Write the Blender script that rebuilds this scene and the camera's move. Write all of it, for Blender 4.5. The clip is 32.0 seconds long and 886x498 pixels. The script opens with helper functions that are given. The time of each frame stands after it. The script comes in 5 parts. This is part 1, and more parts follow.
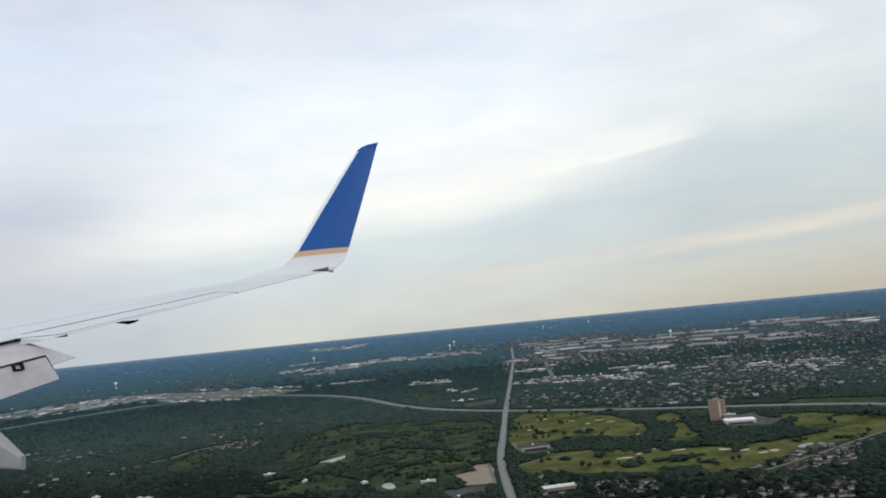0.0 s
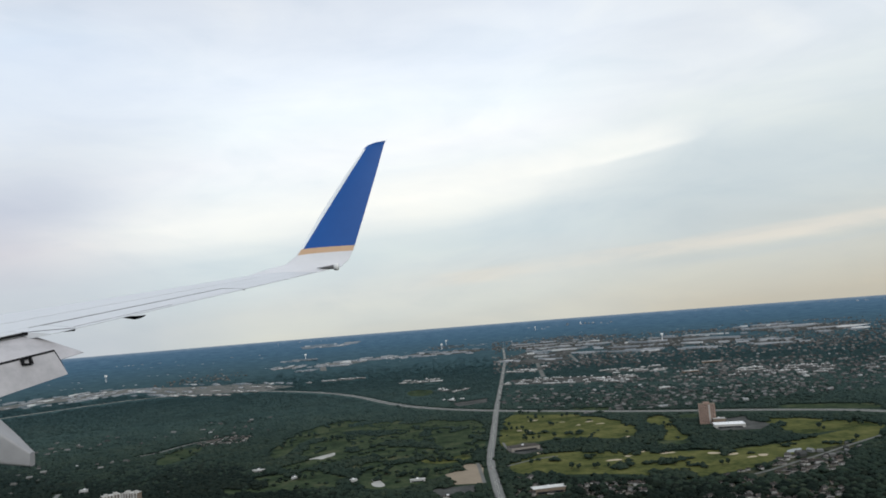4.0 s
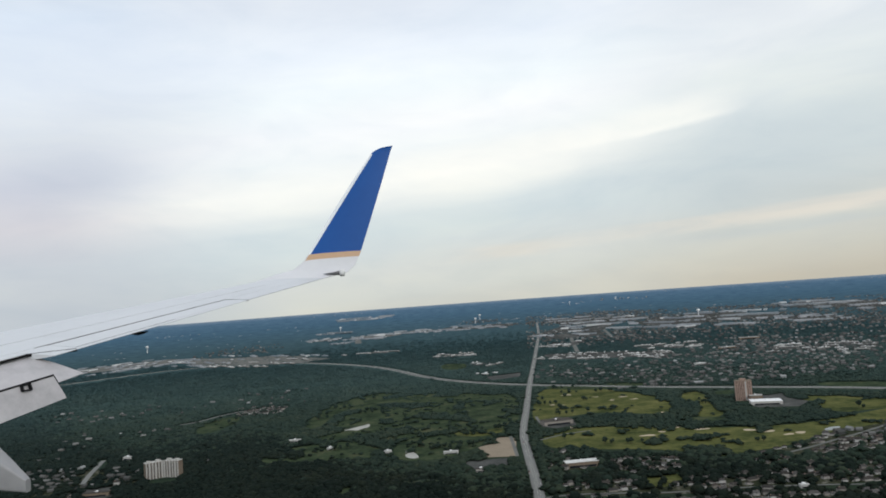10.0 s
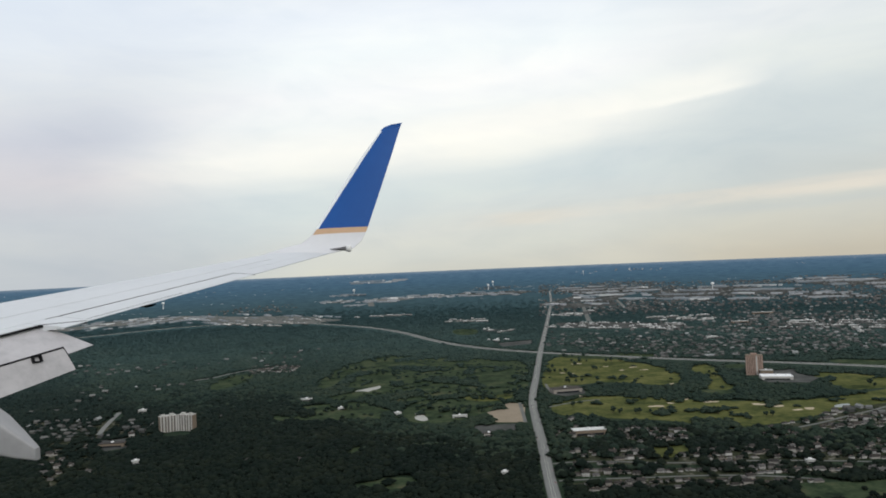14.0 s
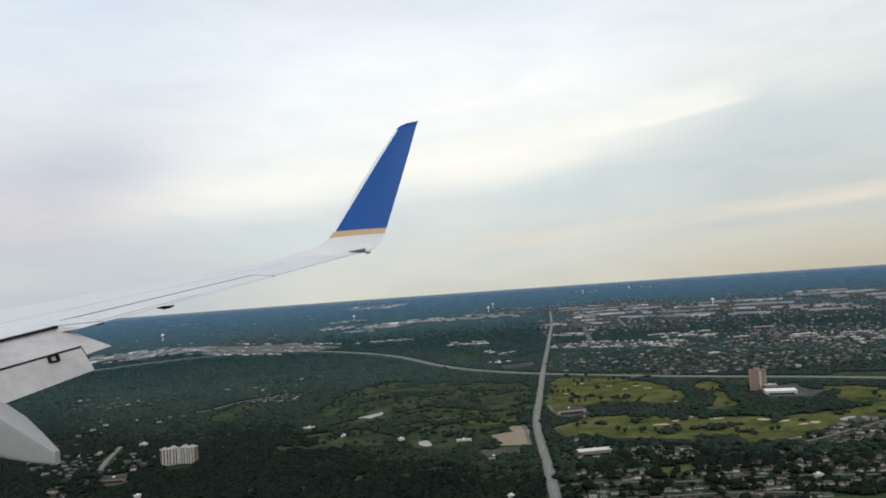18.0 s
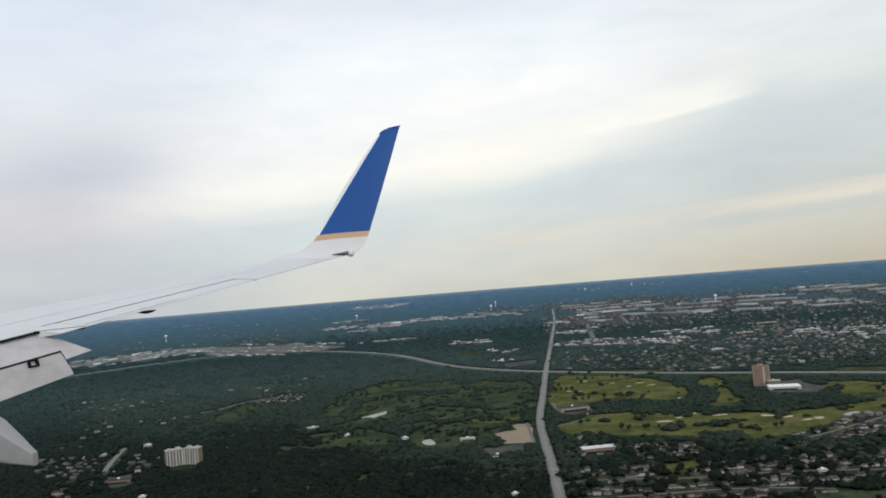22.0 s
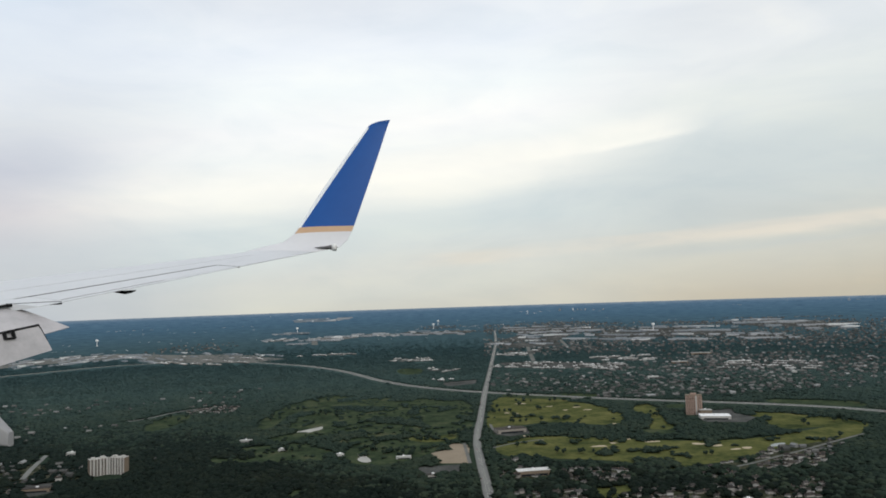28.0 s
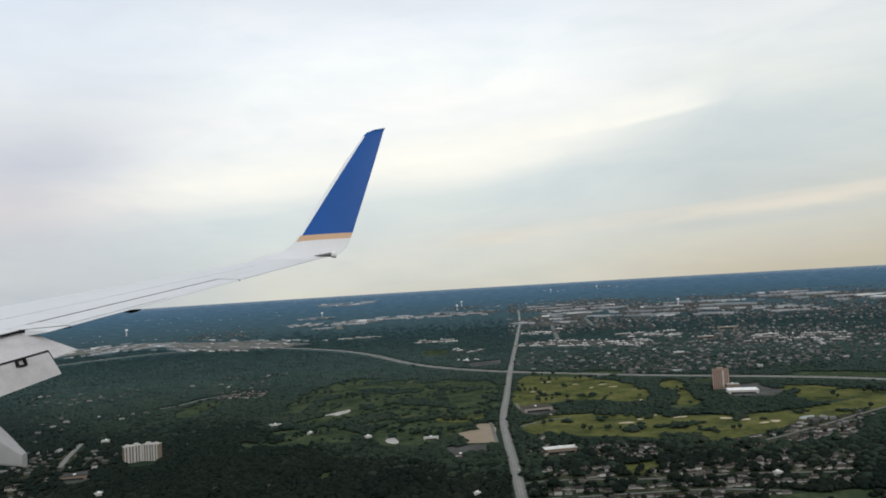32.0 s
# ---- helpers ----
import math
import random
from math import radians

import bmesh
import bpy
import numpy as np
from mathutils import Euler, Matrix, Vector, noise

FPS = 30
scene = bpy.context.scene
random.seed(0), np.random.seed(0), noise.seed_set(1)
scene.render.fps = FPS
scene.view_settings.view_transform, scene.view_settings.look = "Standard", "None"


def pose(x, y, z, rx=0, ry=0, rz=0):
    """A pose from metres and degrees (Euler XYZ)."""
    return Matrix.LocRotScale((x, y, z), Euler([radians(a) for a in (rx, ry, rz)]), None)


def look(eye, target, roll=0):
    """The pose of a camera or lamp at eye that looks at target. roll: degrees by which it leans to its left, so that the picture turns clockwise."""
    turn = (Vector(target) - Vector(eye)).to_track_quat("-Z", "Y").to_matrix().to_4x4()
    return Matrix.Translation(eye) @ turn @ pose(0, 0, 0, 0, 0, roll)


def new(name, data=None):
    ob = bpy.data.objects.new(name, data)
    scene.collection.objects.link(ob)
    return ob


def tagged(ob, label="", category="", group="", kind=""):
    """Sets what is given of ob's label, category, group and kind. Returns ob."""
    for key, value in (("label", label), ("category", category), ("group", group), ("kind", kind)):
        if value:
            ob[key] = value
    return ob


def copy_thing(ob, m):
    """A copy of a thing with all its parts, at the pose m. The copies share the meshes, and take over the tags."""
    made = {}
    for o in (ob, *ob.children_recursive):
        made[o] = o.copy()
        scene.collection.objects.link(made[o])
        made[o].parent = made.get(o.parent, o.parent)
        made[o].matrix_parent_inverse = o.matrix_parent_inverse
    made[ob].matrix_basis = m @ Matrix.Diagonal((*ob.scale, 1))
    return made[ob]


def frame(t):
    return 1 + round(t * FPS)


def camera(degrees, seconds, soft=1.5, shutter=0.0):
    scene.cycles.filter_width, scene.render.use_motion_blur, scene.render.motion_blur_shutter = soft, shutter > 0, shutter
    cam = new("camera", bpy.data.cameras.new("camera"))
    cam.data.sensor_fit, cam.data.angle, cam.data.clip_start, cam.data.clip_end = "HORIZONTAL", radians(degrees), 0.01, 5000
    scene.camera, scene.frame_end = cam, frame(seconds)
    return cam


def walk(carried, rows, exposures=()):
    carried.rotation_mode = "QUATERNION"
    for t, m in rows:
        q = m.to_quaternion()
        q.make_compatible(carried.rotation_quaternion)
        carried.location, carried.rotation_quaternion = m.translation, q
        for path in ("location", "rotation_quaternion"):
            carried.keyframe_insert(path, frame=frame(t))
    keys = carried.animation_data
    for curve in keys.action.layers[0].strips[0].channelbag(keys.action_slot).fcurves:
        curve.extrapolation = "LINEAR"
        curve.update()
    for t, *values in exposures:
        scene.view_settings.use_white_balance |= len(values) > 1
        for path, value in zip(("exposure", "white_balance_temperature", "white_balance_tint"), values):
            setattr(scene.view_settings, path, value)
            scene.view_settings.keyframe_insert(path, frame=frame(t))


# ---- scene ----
# The landscape is laid out in plan metres round the point below the cabin window: x to the right of the
# view, y away from it. The eye is EYE above the ground.
EYE = 280.0
cam = camera(61.1, 32.0, soft=1.8)
ROWS = [
    (0.0, -0.681, 0.323, -0.917, 5.33, 5.54, -2.74),
    (0.5, -0.621, 0.307, -0.939, 5.52, 5.65, -2.56),
    (1.0, -0.717, 0.406, -0.965, 5.51, 5.93, -2.97),
    (1.5, -0.761, 0.415, -0.995, 5.84, 5.82, -3.00),
    (2.0, -0.846, 0.467, -0.993, 5.90, 5.53, -3.21),
    (2.5, -0.907, 0.461, -1.003, 6.06, 5.07, -3.35),
    (3.0, -0.942, 0.476, -0.989, 6.13, 4.29, -3.46),
    (3.5, -0.956, 0.405, -0.952, 6.07, 4.13, -3.62),
    (4.0, -0.931, 0.423, -0.868, 5.21, 4.48, -3.32),
    (4.5, -0.613, 0.186, -0.730, 5.51, 3.49, 0.24),
    (6.5, -0.362, 0.236, -0.361, 4.18, 3.87, -0.57),
    (7.0, -0.329, 0.232, -0.316, 4.09, 3.53, -0.17),
    (7.5, -0.185, 0.098, -0.197, 3.15, 3.35, -0.17),
    (8.0, -0.032, 0.025, -0.109, 2.73, 3.50, 0.19),
    (8.5, -0.048, 0.030, -0.126, 2.49, 3.90, -0.12),
    (9.0, -0.127, 0.086, -0.181, 3.23, 4.07, -0.12),
    (9.5, -0.173, 0.128, -0.214, 3.51, 3.92, 0.15),
    (10.0, -0.289, 0.210, -0.272, 3.43, 4.14, -0.73),
    (10.5, -0.282, 0.195, -0.269, 4.43, 3.88, -0.23),
    (11.0, -0.192, 0.152, -0.222, 4.06, 3.61, 0.16),
    (11.5, -0.114, 0.073, -0.167, 3.05, 3.03, 0.05),
    (12.0, -0.023, -0.004, -0.118, 2.83, 2.04, 0.11),
    (12.5, -0.005, -0.054, -0.035, 1.51, 1.54, -0.89),
    (13.0, 0.118, -0.112, 0.074, 0.84, 1.56, 0.46),
    (13.5, 0.084, -0.088, 0.045, 0.93, 2.22, 0.46),
    (14.0, -0.081, 0.008, -0.020, 0.85, 2.41, 0.33),
    (14.5, -0.184, 0.145, -0.078, 1.49, 2.25, 1.52),
    (16.5, -0.396, 0.215, -0.290, 1.61, 3.88, 0.42),
    (17.0, -0.414, 0.241, -0.336, 1.22, 4.21, 0.07),
    (17.5, -0.462, 0.343, -0.394, 1.91, 4.13, 0.24),
    (18.0, -0.591, 0.552, -0.469, 2.65, 4.07, 0.26),
    (18.5, -0.589, 0.540, -0.402, 2.44, 3.80, 0.33),
    (19.0, -0.708, 0.613, -0.506, 2.90, 3.56, -0.09),
    (19.5, -0.637, 0.568, -0.434, 2.38, 3.92, -0.01),
    (20.0, -0.528, 0.523, -0.501, 2.82, 3.95, 0.58),
    (20.5, -0.363, 0.401, -0.447, 2.51, 4.08, 1.26),
    (21.0, -0.217, 0.279, -0.394, 2.68, 4.72, 0.04),
    (21.5, -0.057, 0.212, -0.417, 2.32, 5.34, 0.52),
    (22.0, -0.171, 0.287, -0.445, 2.57, 4.59, 0.45),
    (22.5, -0.173, 0.229, -0.483, 2.52, 3.90, 0.32),
    (23.0, -0.192, 0.222, -0.444, 2.88, 3.39, 0.36),
    (23.5, -0.110, 0.130, -0.396, 2.30, 3.28, 0.12),
    (24.0, -0.126, 0.117, -0.354, 2.16, 3.27, 0.23),
    (24.5, -0.098, 0.087, -0.357, 2.28, 3.33, 0.40),
    (25.0, -0.047, 0.043, -0.346, 1.92, 3.29, 0.42),
    (25.5, -0.208, 0.192, -0.414, 2.25, 3.49, -0.67),
    (27.5, -0.944, 0.682, -0.583, 3.37, 2.76, -3.25),
    (28.0, -1.001, 0.759, -0.737, 3.67, 1.86, -3.84),
    (28.5, -1.029, 0.710, -0.611, 3.86, 2.03, -3.94),
    (29.0, -0.859, 0.601, -0.626, 3.82, 2.36, -3.28),
    (29.5, -0.477, 0.339, -0.401, 2.53, 2.39, -1.68),
    (30.0, -0.244, 0.241, -0.341, 1.75, 3.42, -1.21),
    (30.5, -0.029, 0.081, -0.239, 1.91, 3.07, -0.29),
    (31.0, 0.079, 0.039, -0.248, 2.05, 3.43, 0.18),
    (31.5, -0.002, 0.049, -0.310, 1.87, 3.87, -0.45),
    (32.0, -0.480, 0.179, -0.336, 2.32, 3.46, -2.10),
]
walk(cam, [(t, pose(x, y, EYE + z, 90 + pitch, lean, yaw)) for t, x, y, z, pitch, lean, yaw in ROWS],
     exposures=[(0.0, 0.0, 6300, 10), (8.0, 0.0, 6300, 10), (11.0, 0.0, 6400, 10), (12.0, -0.10, 6450, 10), (13.0, -0.03, 6500, 10), (14.0, 0.0, 6500, 10), (32.0, 0.0, 6540, 10)])

# ---- world and sun: a bright, thinly broken overcast ----
world = bpy.data.worlds.new("overcast")
scene.world = world
world.use_nodes = True
wt = world.node_tree
wt.nodes.clear()


def node(tree, kind, **inputs):
    n = tree.nodes.new(kind)
    for key, value in inputs.items():
        n.inputs[key.replace("_", " ")].default_value = value
    return n


def ramp(tree, stops):
    n = tree.nodes.new("ShaderNodeValToRGB")
    while len(n.color_ramp.elements) < len(stops):
        n.color_ramp.elements.new(0.5)
    for e, (at, colour) in zip(n.color_ramp.elements, stops):
        e.position, e.color = at, (*colour, 1)
    return n


def math_node(tree, op, a, b=0.0, c=None):
    n = tree.nodes.new("ShaderNodeMath")
    n.operation = op
    for i, v in enumerate((a, b) if c is None else (a, b, c)):
        if isinstance(v, (int, float)):
            n.inputs[i].default_value = v
        else:
            tree.links.new(v, n.inputs[i])
    return n.outputs[0]


def srgb(r, g, b):
    return tuple((c / 255 / 12.92 if c < 11 else ((c / 255 + 0.055) / 1.055) ** 2.4) for c in (r, g, b))


def build_sky():
    """Thin broken overcast laid over height above the horizon: a cooler, greyer west, a bright middle and a hazy east,
    both sides also darkened to imitate lens vignetting.
    """
    L = wt.links.new
    co = wt.nodes.new("ShaderNodeTexCoord")
    sep = wt.nodes.new("ShaderNodeSeparateXYZ")
    L(co.outputs["Generated"], sep.inputs[0])
    az = math_node(wt, "MULTIPLY", math_node(wt, "ARCTAN2", sep.outputs[0], sep.outputs[1]), 180 / math.pi)
    el = math_node(wt, "MULTIPLY_ADD", math_node(wt, "ARCSINE", sep.outputs[2]), 180 / math.pi, 0.8)
    mp = wt.nodes.new("ShaderNodeMapping")
    mp.inputs["Rotation"].default_value = (0, radians(6), 0)
    mp.inputs["Scale"].default_value = (1.5, 1.5, 6.5)
    L(co.outputs["Generated"], mp.inputs["Vector"])
    broad = node(wt, "ShaderNodeTexNoise", Scale=1.7, Detail=3.5, Roughness=0.45, Distortion=0.4)
    wisp = node(wt, "ShaderNodeTexNoise", Scale=3.6, Detail=6.0, Roughness=0.55, Distortion=0.4)
    side = node(wt, "ShaderNodeTexNoise", Scale=1.2, Detail=3.0, Roughness=0.5)
    for n in (broad, wisp, side):
        L(mp.outputs[0], n.inputs["Vector"])
    warp = math_node(wt, "MULTIPLY_ADD", broad.outputs["Fac"], 2.6, -1.3)
    fray = math_node(wt, "MULTIPLY_ADD", wisp.outputs["Fac"], 1.4, -0.7)
    sway = math_node(wt, "ADD", az, math_node(wt, "MULTIPLY_ADD", side.outputs["Fac"], 14.0, -7.0))
    # the layers climb gently to the east
    level = math_node(wt, "ADD", math_node(wt, "MULTIPLY_ADD", az, -0.08, el), math_node(wt, "ADD", warp, 0.64))
    share = math_node(wt, "MULTIPLY_ADD", level, 1 / 30, 0.1)

    def layers(*stops):
        n = ramp(wt, [((v + 3) / 30, srgb(*c)) for v, c in stops])
        L(share, n.inputs[0])
        return n.outputs[0]

    middle = layers((-3, (203, 201, 188)), (0.5, (208, 207, 196)), (2, (211, 213, 205)), (3.6, (215, 217, 211)), (5, (212, 218, 216)),
                    (6.5, (210, 219, 219)), (7.8, (215, 223, 223)), (9.3, (241, 242, 236)), (10.8, (252, 251, 243)), (12.8, (244, 247, 245)),
                    (14.5, (250, 251, 250)), (17, (243, 249, 250)), (20, (238, 244, 250)), (27, (219, 224, 231)))
    west = layers((-3, (188, 193, 199)), (4.7, (193, 199, 204)), (7.3, (199, 204, 209)), (9.9, (214, 211, 214)), (12.5, (207, 209, 217)),
                  (15.9, (216, 221, 227)), (18.9, (225, 232, 240)), (23.7, (221, 231, 243)), (27, (219, 224, 231)))
    east = layers((-3, (194, 186, 166)), (-0.9, (198, 191, 174)), (0.8, (203, 201, 189)), (2.5, (206, 207, 199)), (5.1, (206, 212, 210)),
                  (6.8, (206, 214, 214)), (9.4, (211, 219, 219)), (11.5, (223, 229, 228)), (13.7, (230, 235, 233)), (16.3, (232, 236, 238)), (27, (219, 224, 231)))

    def mask(value, *stops):
        """A soft mask over a value between its first and last stop."""
        a, b = stops[0][0], stops[-1][0]
        n = ramp(wt, [((v - a) / (b - a), (q, q, q)) for v, q in stops])
        n.color_ramp.interpolation = "EASE"
        L(math_node(wt, "MULTIPLY_ADD", value, 1 / (b - a), -a / (b - a)), n.inputs[0])
        return n.outputs[0]

    def over(below, above, fac, blend="MIX"):
        n = wt.nodes.new("ShaderNodeMix")
        n.data_type, n.blend_type = "RGBA", blend
        for key, value in (("Factor", fac), ("A", below), ("B", above)):
            if isinstance(value, (int, float)):
                n.inputs[key].default_value = value
            elif isinstance(value, tuple):
                n.inputs[6 if key == "A" else 7].default_value = (*value, 1)
            else:
                L(value, n.inputs[key])
        return n.outputs["Result"]

    sky = over(middle, west, mask(sway, (-120, 0), (-60, 1), (-27, 1), (-9, 0)))
    sky = over(sky, east, mask(sway, (9, 0), (25, 1), (60, 1), (120, 0)))
    # the bright cream streak with a crisp lower edge, and the thin rosy streak under it
    line = math_node(wt, "ADD", math_node(wt, "MULTIPLY_ADD", az, -0.107, el), math_node(wt, "MULTIPLY_ADD", fray, 0.9, -9.9))
    streak = math_node(wt, "MULTIPLY", mask(line, (-0.5, 0), (0.0, 1), (0.6, 0.8), (2.4, 0)), mask(az, (-8, 0), (0, 0.9), (12, 0.7), (19, 1), (25, 0)))
    sky = over(sky, srgb(255, 253, 244), math_node(wt, "MULTIPLY", streak, 0.85))
    line = math_node(wt, "ADD", math_node(wt, "MULTIPLY_ADD", az, -0.054, el), math_node(wt, "MULTIPLY_ADD", fray, 0.8, -3.4))
    streak = math_node(wt, "MULTIPLY", mask(line, (-0.7, 0), (-0.05, 1), (0.3, 1), (0.75, 0)), mask(az, (0, 0), (6, 0.8), (12, 0.35), (17, 0.9), (30, 1), (50, 0)))
    sky = over(sky, srgb(224, 218, 206), math_node(wt, "MULTIPLY", streak, mask(wisp.outputs["Fac"], (0.3, 0.35), (0.6, 1))))
    streak = math_node(wt, "MULTIPLY", mask(line, (-1.5, 0), (-1.0, 1), (-0.5, 0)), mask(az, (14, 0), (24, 0.6), (50, 0)))
    sky = over(sky, srgb(198, 203, 200), streak)
    tone = ramp(wt, [(0.30, (0.945, 0.955, 0.97)), (0.5, (1.0, 1.0, 1.0)), (0.62, (1.03, 1.025, 1.01)), (0.72, (1.055, 1.04, 1.015))])
    L(wisp.outputs["Fac"], tone.inputs[0])
    sky = over(sky, tone.outputs[0], 0.75, "MULTIPLY")
    puff = node(wt, "ShaderNodeTexNoise", Scale=2.6, Detail=5.5, Roughness=0.55, Distortion=0.6)
    mq = wt.nodes.new("ShaderNodeMapping")
    mq.inputs["Rotation"].default_value = (0, radians(10), 0)
    mq.inputs["Location"].default_value = (0.7, 0.2, 1.3)
    mq.inputs["Scale"].default_value = (2.0, 2.0, 5.0)
    L(co.outputs["Generated"], mq.inputs["Vector"])
    L(mq.outputs[0], puff.inputs["Vector"])
    tone = ramp(wt, [(0.34, (0.935, 0.955, 0.97)), (0.45, (0.985, 0.99, 0.995)), (0.55, (1.01, 1.01, 1.005)), (0.68, (1.06, 1.045, 1.015))])
    L(puff.outputs["Fac"], tone.inputs[0])
    sky = over(sky, tone.outputs[0], 0.8, "MULTIPLY")
    air = wt.nodes.new("ShaderNodeTexSky")
    air.sky_type, air.sun_disc = "NISHITA", False
    air.sun_elevation, air.sun_rotation = radians(36), radians(155)
    bg = node(wt, "ShaderNodeBackground", Strength=1.0)
    L(over(sky, air.outputs[0], 0.004), bg.inputs["Color"])
    L(bg.outputs[0], wt.nodes.new("ShaderNodeOutputWorld").inputs[0])


build_sky()
sun = new("sun", bpy.data.lights.new("sun", "SUN"))
sun.data.energy, sun.data.angle, sun.data.color = 1.1, radians(14), (1.0, 0.97, 0.93)
sun.matrix_world = look((420, -900, 1000), (0, 0, 280))


# ---- materials ----
def surface(name, colours, scale=1.0, fine=12.0, rough=0.8, bump=0.0, metallic=0.0, each="", coat=0.0, far=False, spread=0.5, contrast=2.0):
    """Two colours or more over coarse and fine noise; each: 'object' or 'island' gives every piece its own shade; far:
    paints distance haze into the colour.
    """
    m = bpy.data.materials.new(name)
    m.use_nodes = True
    t = m.node_tree
    b = t.nodes["Principled BSDF"]
    L = t.links.new
    co = t.nodes.new("ShaderNodeTexCoord")
    a = node(t, "ShaderNodeTexNoise", Scale=scale, Detail=5.0, Roughness=0.6)
    f = node(t, "ShaderNodeTexNoise", Scale=scale * fine, Detail=4.0, Roughness=0.65)
    L(co.outputs["Object"], a.inputs["Vector"])
    L(co.outputs["Object"], f.inputs["Vector"])
    v = math_node(t, "MULTIPLY_ADD", f.outputs["Fac"], 0.45, math_node(t, "MULTIPLY", a.outputs["Fac"], 0.75))
    v = math_node(t, "MULTIPLY_ADD", math_node(t, "SUBTRACT", v, 0.6), contrast, 0.5)
    if each:
        r = t.nodes.new("ShaderNodeObjectInfo").outputs["Random"] if each == "object" else t.nodes.new("ShaderNodeNewGeometry").outputs["Random Per Island"]
        v = math_node(t, "ADD", math_node(t, "MULTIPLY", v, 1 - spread), math_node(t, "MULTIPLY", r, spread))
    n = len(colours)
    rp = ramp(t, [(i / (n - 1), c) for i, c in enumerate(colours)])
    L(v, rp.inputs[0])
    out = rp.outputs[0]
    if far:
        # haze painted into the base colour: woods and fields turn blue towards the rim
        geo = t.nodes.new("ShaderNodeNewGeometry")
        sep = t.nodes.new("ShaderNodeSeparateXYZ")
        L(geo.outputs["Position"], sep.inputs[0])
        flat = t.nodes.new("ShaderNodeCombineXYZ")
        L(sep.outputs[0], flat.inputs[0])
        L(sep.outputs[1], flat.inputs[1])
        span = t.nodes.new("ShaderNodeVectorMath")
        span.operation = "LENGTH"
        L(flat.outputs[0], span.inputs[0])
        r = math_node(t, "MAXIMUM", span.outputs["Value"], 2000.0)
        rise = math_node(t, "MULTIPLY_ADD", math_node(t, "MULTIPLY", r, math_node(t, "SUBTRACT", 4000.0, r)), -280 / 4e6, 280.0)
        haze = ramp(t, [(at, (q, q, q)) for at, q in ((0.20, 0.0), (0.30, 0.03), (0.40, 0.09), (0.50, 0.20), (0.60, 0.46), (0.76, 0.76), (0.875, 0.88), (0.95, 0.96))])
        L(math_node(t, "MULTIPLY", span.outputs["Value"], 1 / 4000), haze.inputs[0])
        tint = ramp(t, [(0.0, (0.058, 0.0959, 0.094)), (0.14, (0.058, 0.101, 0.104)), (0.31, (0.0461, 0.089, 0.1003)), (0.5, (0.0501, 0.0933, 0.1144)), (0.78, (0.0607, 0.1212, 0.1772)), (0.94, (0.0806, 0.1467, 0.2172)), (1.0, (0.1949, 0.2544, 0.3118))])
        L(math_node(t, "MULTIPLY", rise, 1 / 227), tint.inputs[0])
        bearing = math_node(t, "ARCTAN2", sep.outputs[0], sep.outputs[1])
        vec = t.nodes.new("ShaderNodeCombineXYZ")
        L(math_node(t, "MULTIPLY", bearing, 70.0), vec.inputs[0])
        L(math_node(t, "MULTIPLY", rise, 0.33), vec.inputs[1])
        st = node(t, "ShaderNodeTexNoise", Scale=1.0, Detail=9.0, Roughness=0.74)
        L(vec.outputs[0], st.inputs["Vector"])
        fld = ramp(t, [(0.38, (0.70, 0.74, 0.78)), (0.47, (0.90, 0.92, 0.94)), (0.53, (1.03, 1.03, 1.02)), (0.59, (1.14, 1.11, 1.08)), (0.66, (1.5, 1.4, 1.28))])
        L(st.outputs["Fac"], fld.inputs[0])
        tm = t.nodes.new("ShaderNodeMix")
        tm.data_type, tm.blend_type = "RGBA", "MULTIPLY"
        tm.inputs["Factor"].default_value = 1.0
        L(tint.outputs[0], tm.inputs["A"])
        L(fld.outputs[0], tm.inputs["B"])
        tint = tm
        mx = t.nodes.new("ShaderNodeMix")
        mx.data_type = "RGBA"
        L(haze.outputs[0], mx.inputs["Factor"])
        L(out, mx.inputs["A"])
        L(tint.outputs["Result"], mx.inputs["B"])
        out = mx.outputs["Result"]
    L(out, b.inputs["Base Color"])
    b.inputs["Roughness"].default_value = rough
    b.inputs["Metallic"].default_value = metallic
    b.inputs["Coat Weight"].default_value = coat
    if rough > 0.75:
        b.inputs["Specular IOR Level"].default_value = 0.02 if far or rough > 0.94 else 0.2
    if bump:
        bm_ = node(t, "ShaderNodeBump", Strength=bump, Distance=0.05)
        L(f.outputs["Fac"], bm_.inputs["Height"])
        L(bm_.outputs[0], b.inputs["Normal"])
    return m


M = {}
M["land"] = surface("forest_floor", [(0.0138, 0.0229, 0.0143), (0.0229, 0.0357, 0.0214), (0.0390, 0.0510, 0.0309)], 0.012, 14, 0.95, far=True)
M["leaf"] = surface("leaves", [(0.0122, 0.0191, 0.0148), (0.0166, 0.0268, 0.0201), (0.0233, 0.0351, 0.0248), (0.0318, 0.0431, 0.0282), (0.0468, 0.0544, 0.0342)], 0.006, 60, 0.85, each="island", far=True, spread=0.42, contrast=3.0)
# darker copy of the leaves: stands in for thinner haze over the near woods
M["near_dark_leaf"] = surface("near_darkened_leaves", [(0.0050, 0.0085, 0.0071), (0.0072, 0.0120, 0.0093), (0.0099, 0.0149, 0.0111), (0.0137, 0.0186, 0.0126), (0.0211, 0.0251, 0.0161)], 0.008, 60, 0.85, each="island", far=True, spread=0.42, contrast=3.0)
M["grass"] = surface("mown_grass", [(0.0264, 0.0380, 0.0156), (0.0625, 0.0723, 0.0253), (0.0908, 0.0970, 0.0330), (0.1277, 0.1236, 0.0486)], 0.016, 5, 0.95, contrast=3.4)
